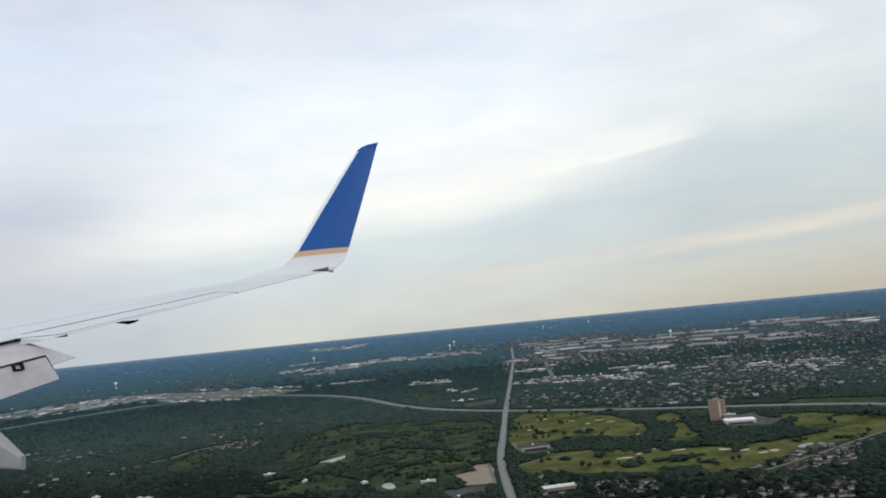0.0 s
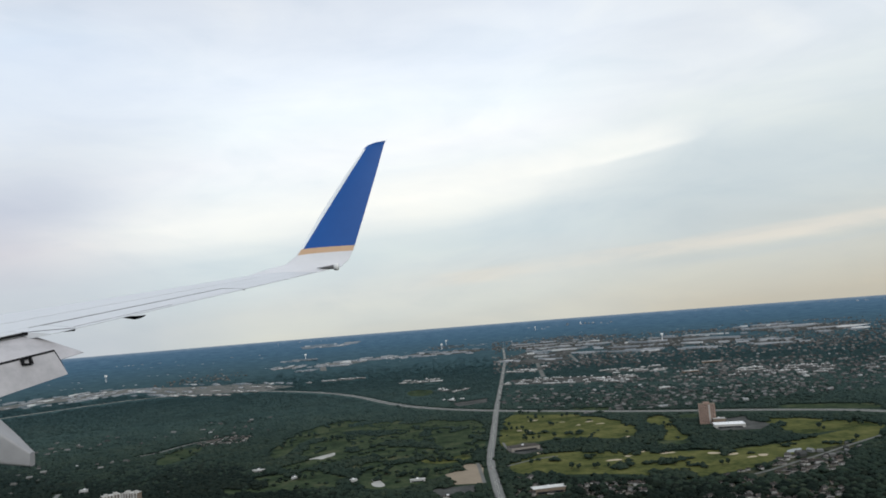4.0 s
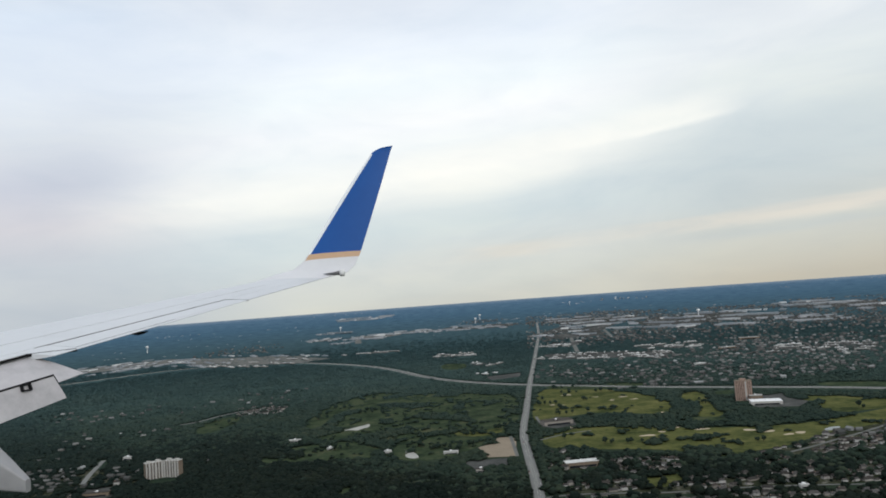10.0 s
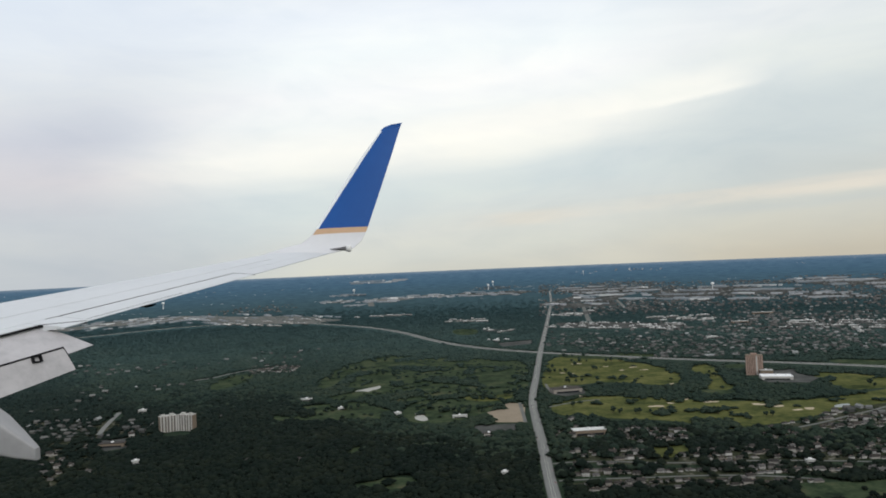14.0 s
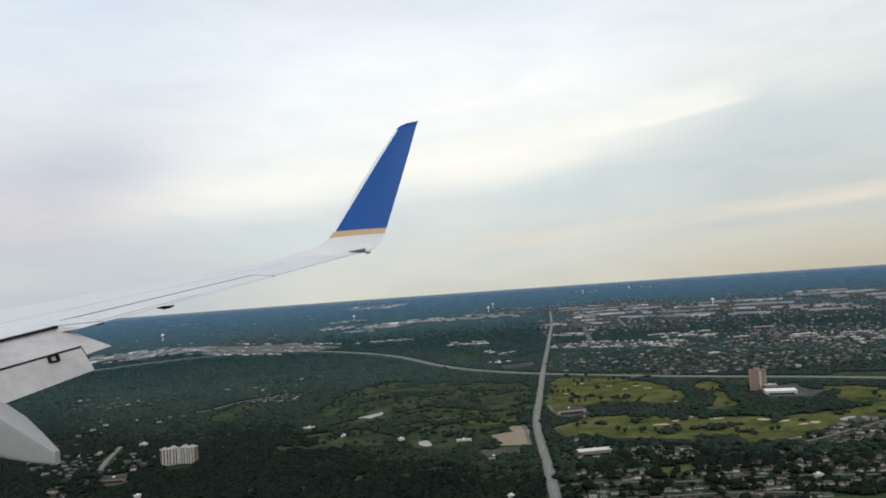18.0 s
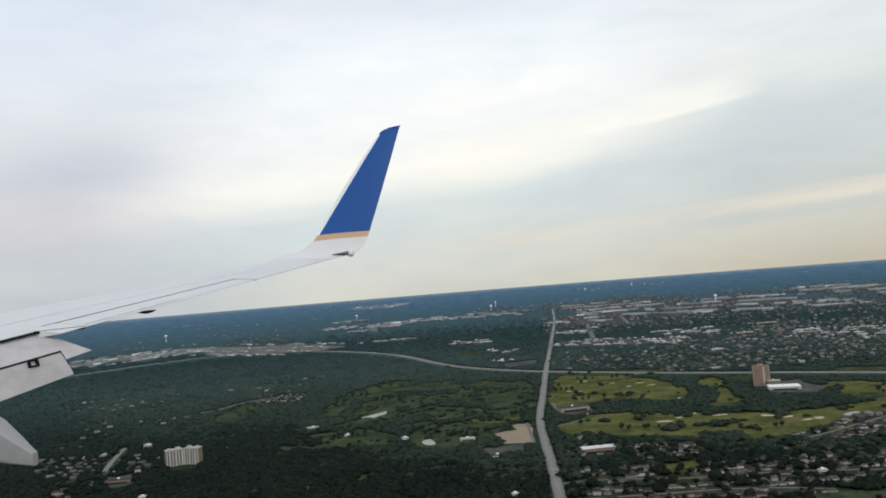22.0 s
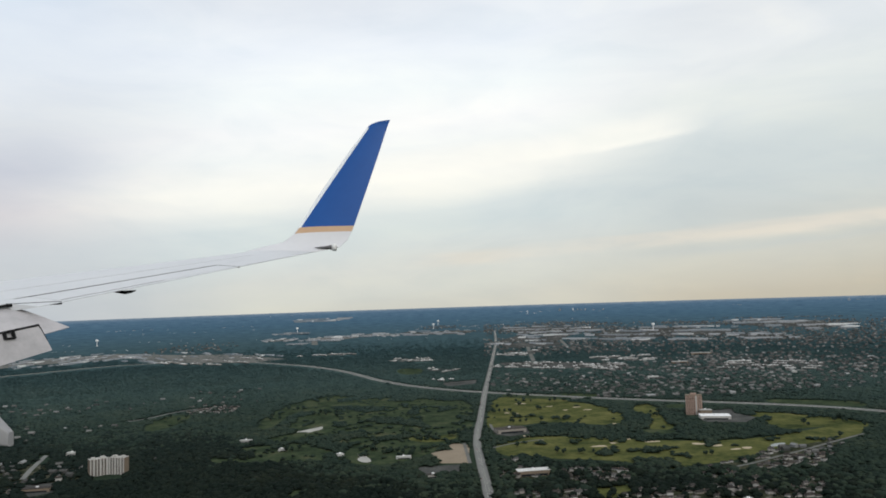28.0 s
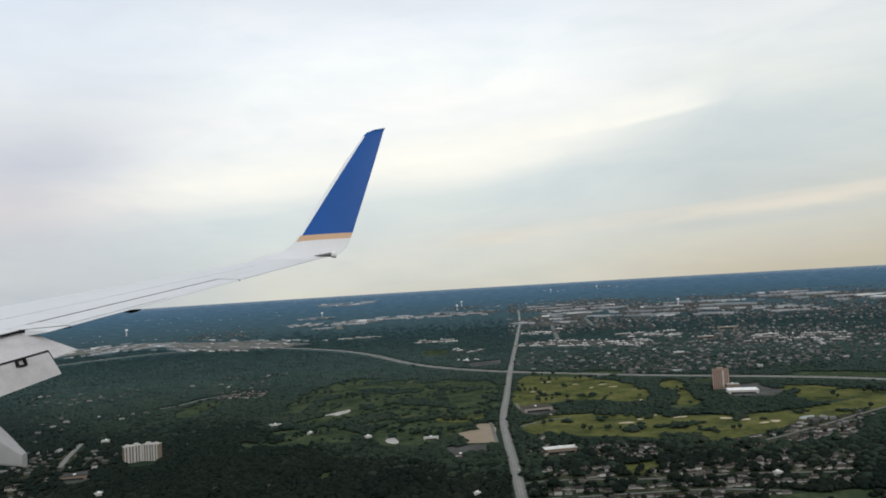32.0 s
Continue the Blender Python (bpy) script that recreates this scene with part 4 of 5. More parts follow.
def gable_house(w, d, h, rise, garage, hip):
    """A house round its own origin: width along x, depth along y."""
    ob = new("house")
    e = 0.45
    wv, wf = box(-w / 2, w / 2, -d / 2, d / 2, 0, h)
    if not hip:
        wv += [(-w / 2, 0, h + rise), (w / 2, 0, h + rise)]
        wf += [(4, 6, 8), (5, 9, 7)]
    if garage:
        wv, wf = join((wv, wf), box(w / 2, w / 2 + 6, -d / 2, d / 2 - 3, 0, 2.7))
    part("wall", mesh_of("wall", wv, wf, M["house_wall"]), ob)
    a = w / 2 + e
    b = d / 2 + e
    top = h + rise
    lo = h - e * rise / (d / 2)
    inset = 0.55 * d / 2 if hip else 0.0
    rv = [(-a, -b, lo), (a, -b, lo), (a, b, lo), (-a, b, lo), (-a + inset, 0, top + 0.05), (a - inset, 0, top + 0.05)]
    rf = [(0, 1, 5, 4), (2, 3, 4, 5), (1, 2, 5), (3, 0, 4), (3, 2, 1, 0)]
    rv = rv + [(x, y, z + 0.25) for x, y, z in rv]
    rf = rf + [tuple(i + 6 for i in q) for q in rf[:4]] + [(0, 1, 7, 6), (1, 2, 8, 7), (2, 3, 9, 8), (3, 0, 6, 9)]
    if garage:
        rv, rf = join((rv, rf), ([(w / 2 - 0.2, -d / 2 - e, 2.6), (w / 2 + 6 + e, -d / 2 - e, 2.6), (w / 2 + 6 + e, d / 2 - 3 + e, 2.6), (w / 2 - 0.2, d / 2 - 3 + e, 2.6),
                                  (w / 2 - 0.2, -1.5, 4.3), (w / 2 + 6 + e, -1.5, 4.3)], [(0, 1, 5, 4), (2, 3, 4, 5), (1, 2, 5), (3, 0, 4)]))
    part("roof", mesh_of("roof", rv, rf, M["house_roof"]), ob)
    win = []
    for x in np.arange(-w / 2 + 1.6, w / 2 - 1.2, 2.7):
        for z in ([1.0] if h < 4 else [1.0, 3.7]):
            win.append(box(x - 0.55, x + 0.55, -d / 2 - 0.04, -d / 2 + 0.02, z, z + 1.3))
    for k in win:
        part("window", mesh_of("window", *k, M["glass"]), ob)
    part("door", mesh_of("door", *box(-w * 0.12 - 0.5, -w * 0.12 + 0.5, -d / 2 - 0.06, -d / 2 + 0.02, 0.05, 2.1), M["trunk"]), ob)
    if not hip:
        part("chimney", mesh_of("chimney", *bevelled(box(w / 4 - 0.5, w / 4 + 0.5, 0.4, 1.3, h, h + rise + 1.0), 0.08), M["brick"]), ob)
    return ob


HOUSES = [gable_house(13, 8.5, 2.9, 2.4, True, False), gable_house(11, 9, 5.6, 2.6, False, False), gable_house(15, 9.5, 3.0, 2.6, False, True), gable_house(12, 10, 5.8, 3.0, True, True)]
LABELS = ["low ranch house with grey gable roof", "two-storey house with pale walls and gable roof", "low house with brown hipped roof", "two-storey house with hipped roof and garage"]
PITCH = [0]
ROAD_LINES = [(chaikin(l, False, 2), w) for l, w in ROADS.values()]


def put_house(x, y, turn, size=1.0):
    k = PITCH[0] % len(HOUSES)
    PITCH[0] += 1 + (int(abs(x * 7 + y * 3)) % 3)
    w, s = lie((x, y))
    src = HOUSES[k]
    m = Matrix.Translation(w[0] + (0, 0, 0.02)) @ pose(0, 0, 0, 0, 0, turn)
    if src.get("used"):
        ob = copy_thing(src, m)
    else:
        src["used"] = 1
        src.matrix_basis, ob = m, src
    ob.scale = [size * s[0]] * 3
    tagged(ob, LABELS[k] + " among trees", "house", "houses of the suburb")
    KEEP_CLEAR.append((x, y, 5.0))


HOUSE_ZONES = [
    ([(145.7, 944.8), (441.4, 913.7), (422.6, 875.4), (137.7, 895.4)], 14, 19, 0.95, 4),
    ([(144.8, 984.9), (546.7, 943.9), (530.5, 916.3), (139.8, 952.5)], 15, 20, 0.92, 5),
    ([(159.6, 1081.2), (598.5, 1031.9), (555.2, 958.3), (147.2, 1000.7)], 17, 22, 0.85, 8),
    ([(244.2, 1215.8), (363.2, 1188.6), (372.7, 1088.5), (248.6, 1115.9)], 16, 23, 0.75, 20),
    ([(167.8, 1291.4), (201.2, 1288), (219.1, 1135.7), (143.4, 1142.5)], 20, 28, 0.7, 10),
    ([(482, 1185.1), (563.1, 1196.9), (521.2, 1075.5), (450.1, 1098.1)], 20, 28, 0.75, 20),
    ([(596.7, 1247.7), (804.1, 1380.8), (777.3, 1283.1), (660.7, 1149.1), (545, 1123.8)], 15, 22, 0.9, 15),
    ([(544.7, 1106.5), (647.2, 1114.4), (598.5, 1031.9), (511.1, 1039.2)], 24, 34, 0.55, 10),
    ([(-835.3, 1444), (-720.5, 1452.9), (-559.7, 1404.7), (-503.9, 1258.8), (-580.6, 1286.8), (-708.1, 1290.5), (-776, 1349.8)], 19, 30, 0.65, 12),
    ([(-708.1, 1290.5), (-600.7, 1267.9), (-515.5, 1070), (-519.5, 1014.8), (-538.1, 966.1)], 24, 34, 0.5, 25),
    ([(-576.2, 2136.1), (-434.3, 2148.7), (-410, 1990), (-531.1, 1967.6)], 17, 26, 0.95, 10),
    ([(380.1, 2709.7), (745.5, 2535.2), (913.7, 2379.7), (741.9, 1936.3), (421.9, 2153.4), (327, 2278.5)], 34, 48, 0.62, 15),
    ([(913.7, 2379.7), (1342, 2293.9), (1060.1, 1815.4), (859.5, 1876.2), (741.9, 1936.3)], 36, 50, 0.6, 15),
    ([(-669.5, 2556.6), (-431.2, 2511.4), (-404.4, 2353.3), (-619, 2362.7)], 45, 60, 0.6, 10),
    ([(-1247.7, 2359.5), (-1171.2, 2459.9), (-1009, 2135.2), (-1099.7, 2093.8)], 40, 50, 0.6, 10),
    ([(-19, 3348), (405, 3421), (297.3, 2610.7), (79.4, 2546.9), (3.4, 2710.9)], 60, 90, 0.45, 15),
    ([(-1150, 2350), (-500, 2330), (-380, 2180), (-640, 2080), (-1080, 2050)], 42, 60, 0.30, 40),
    ([(-1000, 1900), (-650, 1850), (-620, 1560), (-860, 1500)], 44, 55, 0.25, 40),
    ([(-480, 1480), (-360, 1620), (-330, 1450), (-440, 1380)], 42, 50, 0.22, 40),
    ([(-420, 1120), (-160, 1180), (-120, 1000), (-360, 960)], 38, 44, 0.16, 50),
    ]
THIN = []


def build_yards():
    for k, (poly, *_) in enumerate(HOUSE_ZONES):
        p = chaikin(poly, True, 2)
        THIN.append((p, 0.78 if k < 8 else 0.55 if k < 16 else 1.0))
        if k < 16 and np.hypot(*p.T).max() < FLAT:
            sheet("yards", p, 0.10 + 0.006 * k, M["yard"], "mixed lawns, drives and bare yards between houses", "yards")


build_yards()


OUTLYING = []


def build_houses():
    rng = np.random.default_rng(11)
    spots = []
    for k, (poly, step, row, share, jig) in enumerate(HOUSE_ZONES):
        p = np.array(poly)
        step *= 0.86 if k < 8 else 1.0
        lo, hi = p.min(0), p.max(0)
        for j, y in enumerate(np.arange(lo[1], hi[1] + row, row)):
            for x in np.arange(lo[0], hi[0] + step, step):
                q = np.array([[x + rng.uniform(-0.25, 0.25) * step, y + rng.uniform(-0.2, 0.2) * row]])
                keep = rng.random() < share
                turn = rng.normal(0, jig) + (180 if j % 2 else 0)
                size = rng.choice([0.52, 0.6, 0.7, 0.84]) * rng.uniform(0.9, 1.1)
                if keep and inside(q, p)[0] and np.hypot(*q[0]) < (2600 if q[0, 0] < 0 else 1850) and not any(near_line(q, l, w / 2 + 7)[0] for l, w in ROAD_LINES) and not any(inside(q, l)[0] for l in LOT_POLYS + LAWN_POLYS + [np.array(w) for w in PONDS]):
                    spots.append((math.hypot(*q[0]) - (900 if k == 10 else 0), q[0, 0], q[0, 1], turn, size))
    spots.sort()
    for _, x, y, turn, size in spots[:300]:
        put_house(x, y, turn, size)
    OUTLYING.extend((x, y) for _, x, y, _, _ in spots[300:])


build_houses()


FAR_STORES = []


def flat_building(x, y, w, d, h, turn, label="low flat-roofed store with pale roof", category="building", wall="mall_wall", roof="flat_roof", units=2):
    w_, s = lie((x, y))
    if math.hypot(x, y) > 4000:
        k = s[0]
        FAR_STORES.append((w_[0], w * k, d * k, h * k, turn))
        KEEP_CLEAR.append((x, y, max(w, d) * 0.55))
        return None
    ob = tagged(new("store_building"), label, category, "stores along the roads")
    part("wall", mesh_of("wall", *box(-w / 2, w / 2, -d / 2, d / 2, 0, h), M[wall]), ob)
    part("roof", mesh_of("roof", *bevelled(box(-w / 2 - 0.3, w / 2 + 0.3, -d / 2 - 0.3, d / 2 + 0.3, h, h + 0.7), 0.15), M[roof]), ob)
    part("shopfront", mesh_of("shopfront", *box(-w * 0.4, w * 0.4, -d / 2 - 0.15, -d / 2 + 0.1, 0.4, h * 0.45), M["glass"]), ob)
    for i in range(units):
        a = (i + 0.5) / units - 0.5
        part("roof_unit", mesh_of("roof_unit", *bevelled(box(a * w - 2, a * w + 2, d * 0.1 - 1.5, d * 0.1 + 1.5, h + 0.7, h + 2.4), 0.1), M["white"]), ob)
    ob.matrix_basis = Matrix.Translation(w_[0]) @ pose(0, 0, 0, 0, 0, turn)
    ob.scale = [s[0]] * 3
    KEEP_CLEAR.append((x, y, max(w, d) * 0.55))
    return ob


def taken(xy):
    """True where a road, a lawn, a car park or a building lies."""
    bad = np.zeros(len(xy), bool)
    for line, width in ROAD_LINES:
        bad |= near_line(xy, line, width / 2 + (10 if width == 24 else 6))
    wav = xy + 8 * np.column_stack([np.sin(xy[:, 0] / 13 + np.sin(xy[:, 1] / 31) * 2), np.sin(xy[:, 1] / 17 + np.cos(xy[:, 0] / 23) * 2)])
    lawn = np.zeros(len(xy), bool)
    for k, p in enumerate(LAWN_POLYS):
        if LAWNS[k][0] != "parkland":
            lawn |= inside(wav, p)
    for p in GROVE_POLYS:
        lawn &= ~inside(wav, p)
    for p in LOT_POLYS + [chaikin(q, True) for q in PONDS] + [np.array(q) for q in SAND]:
        lawn |= inside(xy, p)
    bad |= lawn
    cell = {}
    for x, y, r in KEEP_CLEAR:
        cell.setdefault((int(x // 400), int(y // 400)), []).append((x, y, r))
    key = np.floor(xy / 400).astype(int)
    for (i, j), things in cell.items():
        c = np.flatnonzero((abs(key[:, 0] - i) <= 1) & (abs(key[:, 1] - j) <= 1))
        if len(c):
            t = np.array(things)
            for k in range(0, len(c), 4000):
                cc = c[k:k + 4000]
                bad[cc] |= ((xy[cc, None, 0] - t[None, :, 0]) ** 2 + (xy[cc, None, 1] - t[None, :, 1]) ** 2 < (t[None, :, 2] * 0.9 + 1.5) ** 2).any(1)
    return bad


# strips of stores and sheds: ends of the strip, its depth, how many buildings, their width, depth and height
STRIPS = [
    ([(424, 3016), (837.8, 2775.8)], 190, 20, (34, 70), (22, 34), (5, 8)),
    ([(704, 4726), (1030, 4598)], 900, 14, (70, 190), (50, 90), (7, 11)),
    ([(538, 3624), (661, 3552)], 260, 7, (45, 80), (30, 45), (6, 8)),
    ([(917, 5716), (1536, 5700)], 1300, 20, (90, 260), (60, 120), (8, 13)),
    ([(1455, 5118), (2118, 4673)], 1400, 30, (90, 280), (60, 140), (8, 13)),
    ([(1952, 4237), (2239, 4180)], 500, 9, (80, 220), (50, 90), (8, 12)),
    ([(2648, 5518), (3187, 5427)], 1600, 16, (130, 380), (90, 160), (10, 15)),
    ([(1196.7, 2692.4), (1489.1, 2543.6)], 260, 15, (35, 90), (24, 40), (5, 9)),
    ([(846, 3067), (1105, 3082)], 200, 8, (50, 110), (28, 40), (6, 9)),
    ([(737.2, 2712.9), (801.8, 2657.4)], 60, 2, (60, 90), (30, 40), (7, 9)),
    ([(-2032, 3875), (-1573, 4575)], 500, 26, (50, 130), (35, 60), (6, 10)),
    ([(-1535, 4465), (-634, 3708)], 500, 20, (50, 120), (35, 60), (6, 9)),
    ([(-608, 5699), (-301, 5568)], 500, 9, (90, 180), (50, 90), (7, 10)),
    ([(-229, 5880), (-7, 5965)], 500, 6, (90, 180), (60, 90), (8, 10)),
    ([(61, 6030), (589, 5874)], 600, 11, (80, 220), (50, 90), (7, 10)),
    ([(-684, 5001), (-594, 5098)], 100, 2, (120, 170), (40, 60), (7, 9)),
    ([(-1450, 11068), (-718, 11090)], 1200, 22, (120, 420), (60, 120), (8, 25)),
    ([(2996, 11640), (3313, 12264)], 500, 6, (40, 90), (30, 40), (15, 35)),
    ([(2748, 11936), (2883, 12277)], 200, 2, (60, 90), (30, 40), (40, 60)),
    ([(-998, 6752), (-836, 6673)], 200, 3, (150, 300), (60, 90), (10, 14)),
    ([(-875, 5492), (-813, 5786)], 200, 3, (120, 250), (60, 90), (8, 12)),
    ([(144.1, 2868.6), (201.9, 2923.6)], 120, 3, (40, 60), (24, 30), (6, 8)),
    ([(138.1, 2570.4), (183.1, 2526.1)], 80, 2, (40, 60), (24, 30), (6, 8)),
    ([(-381, 3977), (-256, 3899)], 100, 2, (90, 140), (30, 40), (6, 8)),
    ([(-20, 3409), (160, 3424)], 150, 4, (40, 80), (24, 30), (6, 8)),
]


def build_strips():
    rng = np.random.default_rng(23)
    for ends, depth, count, ws, ds, hs in STRIPS:
        a, b = np.array(ends)
        along = (b - a) / np.hypot(*(b - a))
        turn = math.degrees(math.atan2(along[1], along[0]))
        away = np.array([-along[1], along[0]])
        length = np.hypot(*(b - a))
        grid = [a + along * length * (u * 1.06 - 0.03) + away * depth * (w - 0.5) * (0.7 + 0.25 * math.sin(7 * u + depth)) for w in np.linspace(0, 1, 7) for u in np.linspace(0, 1, 25)]
        wv, sc = lie(grid)
        wv[:, 2] += 1.2 * sc
        if np.hypot(*a) < 9000:
            tagged(part("paved_ground", mesh_of("paved_ground", wv, [(r * 25 + c, r * 25 + c + 1, r * 25 + c + 26, r * 25 + c + 25) for r in range(6) for c in range(24)], M["street" if a[0] < 0 else "lot"])), "grey paved ground round stores", "paving", kind="structure")
        THIN.append((np.array([grid[0], grid[24], grid[174], grid[150]]), 0.30 if a[0] < 0 else 0.75))
        count, small = (int(count * (3.2 if a[0] < 0 else 2.2)), 0.44) if np.hypot(*a) < 9000 else (count, 0.6)
        for i in range(count):
            q = a + (b - a) * ((i + rng.uniform(0.1, 0.9)) / count) + away * (rng.choice([-0.5, -0.2, 0.15, 0.5]) + rng.uniform(-0.06, 0.06)) * depth
            flat_building(q[0], q[1], rng.uniform(*ws) * small * rng.choice([0.4, 0.7, 1.0, 1.7]), rng.uniform(*ds) * small * 0.8, rng.uniform(*hs) * 0.6, turn + rng.normal(0, 4), units=int(rng.integers(1, 3)))


build_strips()


def build_far_houses():
    """Hundreds of small far houses of the suburb, too far to tell apart."""
    rng = np.random.default_rng(31)
    cells = []
    while len(cells) < 6000:
        d = math.sqrt(rng.uniform(1850 ** 2, 7500 ** 2))
        a = radians(rng.uniform(-36, 36))
        x, y = d * math.sin(a), d * math.cos(a)
        town = noise.noise(Vector((x / 900, y / 900, 3))) + (0.35 if x > 0.12 * y else -0.28) - 0.00006 * (d - 2400)
        if d < 2300 and (x < 300 or y < 1950):
            continue
        if rng.random() < 0.15 + town:
            cells.append((x, y))
    xy = np.array(cells)
    xy = np.vstack([xy[~taken(xy)], OUTLYING])
    w, s = lie(xy)
    one, faces = np.array([(-7, -4.5, 0), (7, -4.5, 0), (7, 4.5, 0), (-7, 4.5, 0), (-7, -4.5, 5), (7, -4.5, 5), (7, 4.5, 5), (-7, 4.5, 5), (-7, 0, 7.8), (7, 0, 7.8)], float), \
        np.array([(0, 1, 5), (0, 5, 4), (1, 2, 6), (1, 6, 5), (2, 3, 7), (2, 7, 6), (3, 0, 4), (3, 4, 7), (4, 5, 9), (4, 9, 8), (6, 7, 8), (6, 8, 9), (5, 6, 9), (7, 4, 8)])
    turn = rng.normal(0, 0.25, len(xy)) + (rng.random(len(xy)) < 0.4) * 1.57
    c, q = np.cos(turn)[:, None], np.sin(turn)[:, None]
    size = (s * rng.uniform(0.5, 1.0, len(xy)))[:, None]
    v = np.stack([(one[:, 0] * c - one[:, 1] * q) * size + w[:, :1], (one[:, 0] * q + one[:, 1] * c) * size + w[:, 1:2], one[None, :, 2] * size + w[:, 2:]], -1)
    f = faces[None] + 10 * np.arange(len(xy))[:, None, None]
    tagged(part("far_houses", tri_mesh("far_houses", v.reshape(-1, 3), f.reshape(-1, 3), M["far_house"])), "scattered small pale houses of a distant suburb", "houses", kind="stuff")
    KEEP_CLEAR.extend((x, y, 4.0) for x, y in xy)


def place(ob, x, y, turn, reach):
    w, s = lie((x, y))
    ob.matrix_basis = Matrix.Translation(w[0]) @ pose(0, 0, 0, 0, 0, turn)
    ob.scale = [s[0]] * 3
    KEEP_CLEAR.append((x, y, reach))
    return ob


def build_apartments():
    """Pale slab block of flats, two staggered wings with piers and balcony bays."""
    x, y = [(-486, 1321.1)][0]
    ob = tagged(new("apartment_block"), "pale twelve-storey slab apartment block with vertical piers", "apartment block")
    H_ = 31.0
    for k, turn in enumerate((-24, 24)):
        sx = -1 if k == 0 else 1
        rot = pose(sx * 1.0, 0, 0, 0, 0, turn * -1)

        def slab(name, x0, x1, y0, y1, z0, z1, material, soft=0.0):
            a, b = sorted((sx * x0, sx * x1))
            v, f = box(a, b, y0, y1, z0, z1)
            if soft:
                v, f = bevelled((v, f), soft)
            part(name, mesh_of(name, [rot @ Vector(q) for q in v], f, material), ob)

        slab("wall", 0, 33, 0, 15, 0, H_, M["tan"])
        slab("roof", -0.4, 33.4, -0.6, 15.4, H_, H_ + 1.0, M["slab"], 0.2)
        slab("stair_head", 4, 12, 4, 11, H_ + 1.0, H_ + 4.0, M["slab"], 0.2)
        slab("stair_head", 22, 29, 4, 11, H_ + 1.0, H_ + 3.6, M["slab"], 0.2)
        n = 5
        for i in range(n + 1):
            c = 1.6 + (33 - 3.2) * i / n
            wide = 1.7 if i % 2 == 0 else 1.1
            slab("pier", c - wide, c + wide, -1.4, 0.2, 0, H_ + (1.6 if i % 2 == 0 else 0.5), M["slab"])
        for i in range(n):
            c = 1.6 + (33 - 3.2) * (i + 0.5) / n
            for fl in range(11):
                z = 1.0 + fl * 2.75
                slab("window", c - 1.0, c + 1.0, -0.12, 0.1, z, z + 1.4, M["glass"])
                slab("balcony", c - 1.5, c + 1.5, -1.1, 0.0, z - 0.5, z - 0.3, M["slab"])
    place(ob, x, y, 10, 30)
    ob.scale = (0.86, 0.86, 0.88)


def build_tower():
    """Brown brick tower with a pale central stripe, and the white hall beside it."""
    x, y = [(662, 1650.1)][0]
    ob = tagged(new("brick_tower"), "brown brick high-rise with a pale vertical stripe", "tower block")
    H_ = 42.0
    part("wall", mesh_of("wall", *box(-17, 17, 0, 19, 0, H_), M["brick"]), ob)
    part("roof", mesh_of("roof", *bevelled(box(-17.5, 17.5, -0.5, 19.5, H_, H_ + 1.2), 0.3), M["tan"]), ob)
    part("stripe", mesh_of("stripe", *box(3.2, 6.2, -0.5, 0.3, 0, H_), M["slab"]), ob)
    part("penthouse", mesh_of("penthouse", *bevelled(box(-7, 6, 5, 13, H_ + 1.2, H_ + 5.0), 0.3), M["brick"]), ob)
    for cx in (-14, -10.4, -6.8, -3.2, 0.4, 9.4, 13.0):
        for fl in range(13):
            z = 1.6 + fl * 3.1
            part("window", mesh_of("window", *box(cx - 1.0, cx + 1.0, -0.15, 0.1, z, z + 1.5), M["glass"]), ob)
    place(ob, x, y, -18, 24)
    x, y = [(684, 1595.2)][0]
    flat_building(x, y, 62, 34, 7, -14, "low white flat-roofed hall beside a brick tower", "hall", "slab", "white", 3)
    x, y = [(682.4, 1639.7)][0]
    flat_building(x, y, 26, 20, 12, -14, "tan low annex beside a brick tower", "annex", "tan", "flat_roof", 1)


def build_water_towers():
    for k, (x, y) in enumerate([(352, 6648), (448, 7569), (-856, 6797), (1821, 5194), (-2173, 5700), (1874, 10424)]):
        ob = tagged(new("water_tower"), "white water tower on a slim column far off", "water tower", "water towers")
        n = 16
        prof = [(4.5, 0), (2.2, 6), (2.0, 30), (4.5, 34), (10, 38), (11.5, 42), (10, 46.5), (5, 49.5), (0.3, 50.5)]
        v = [(rr_ * math.cos(2 * math.pi * i / n), rr_ * math.sin(2 * math.pi * i / n), z) for rr_, z in prof for i in range(n)]
        def rings(a, b):
            f = [(q * n + i, q * n + (i + 1) % n, (q + 1) * n + (i + 1) % n, (q + 1) * n + i) for q in range(a, b) for i in range(n)]
            return f
        part("column", mesh_of("column", v[:4 * n], rings(0, 3), M["white"], True), ob)
        part("tank", mesh_of("tank", v[3 * n:], [tuple(i - 3 * n for i in q) for q in rings(3, len(prof) - 1)], M["white"], True), ob)
        place(ob, x, y, 0, 14)


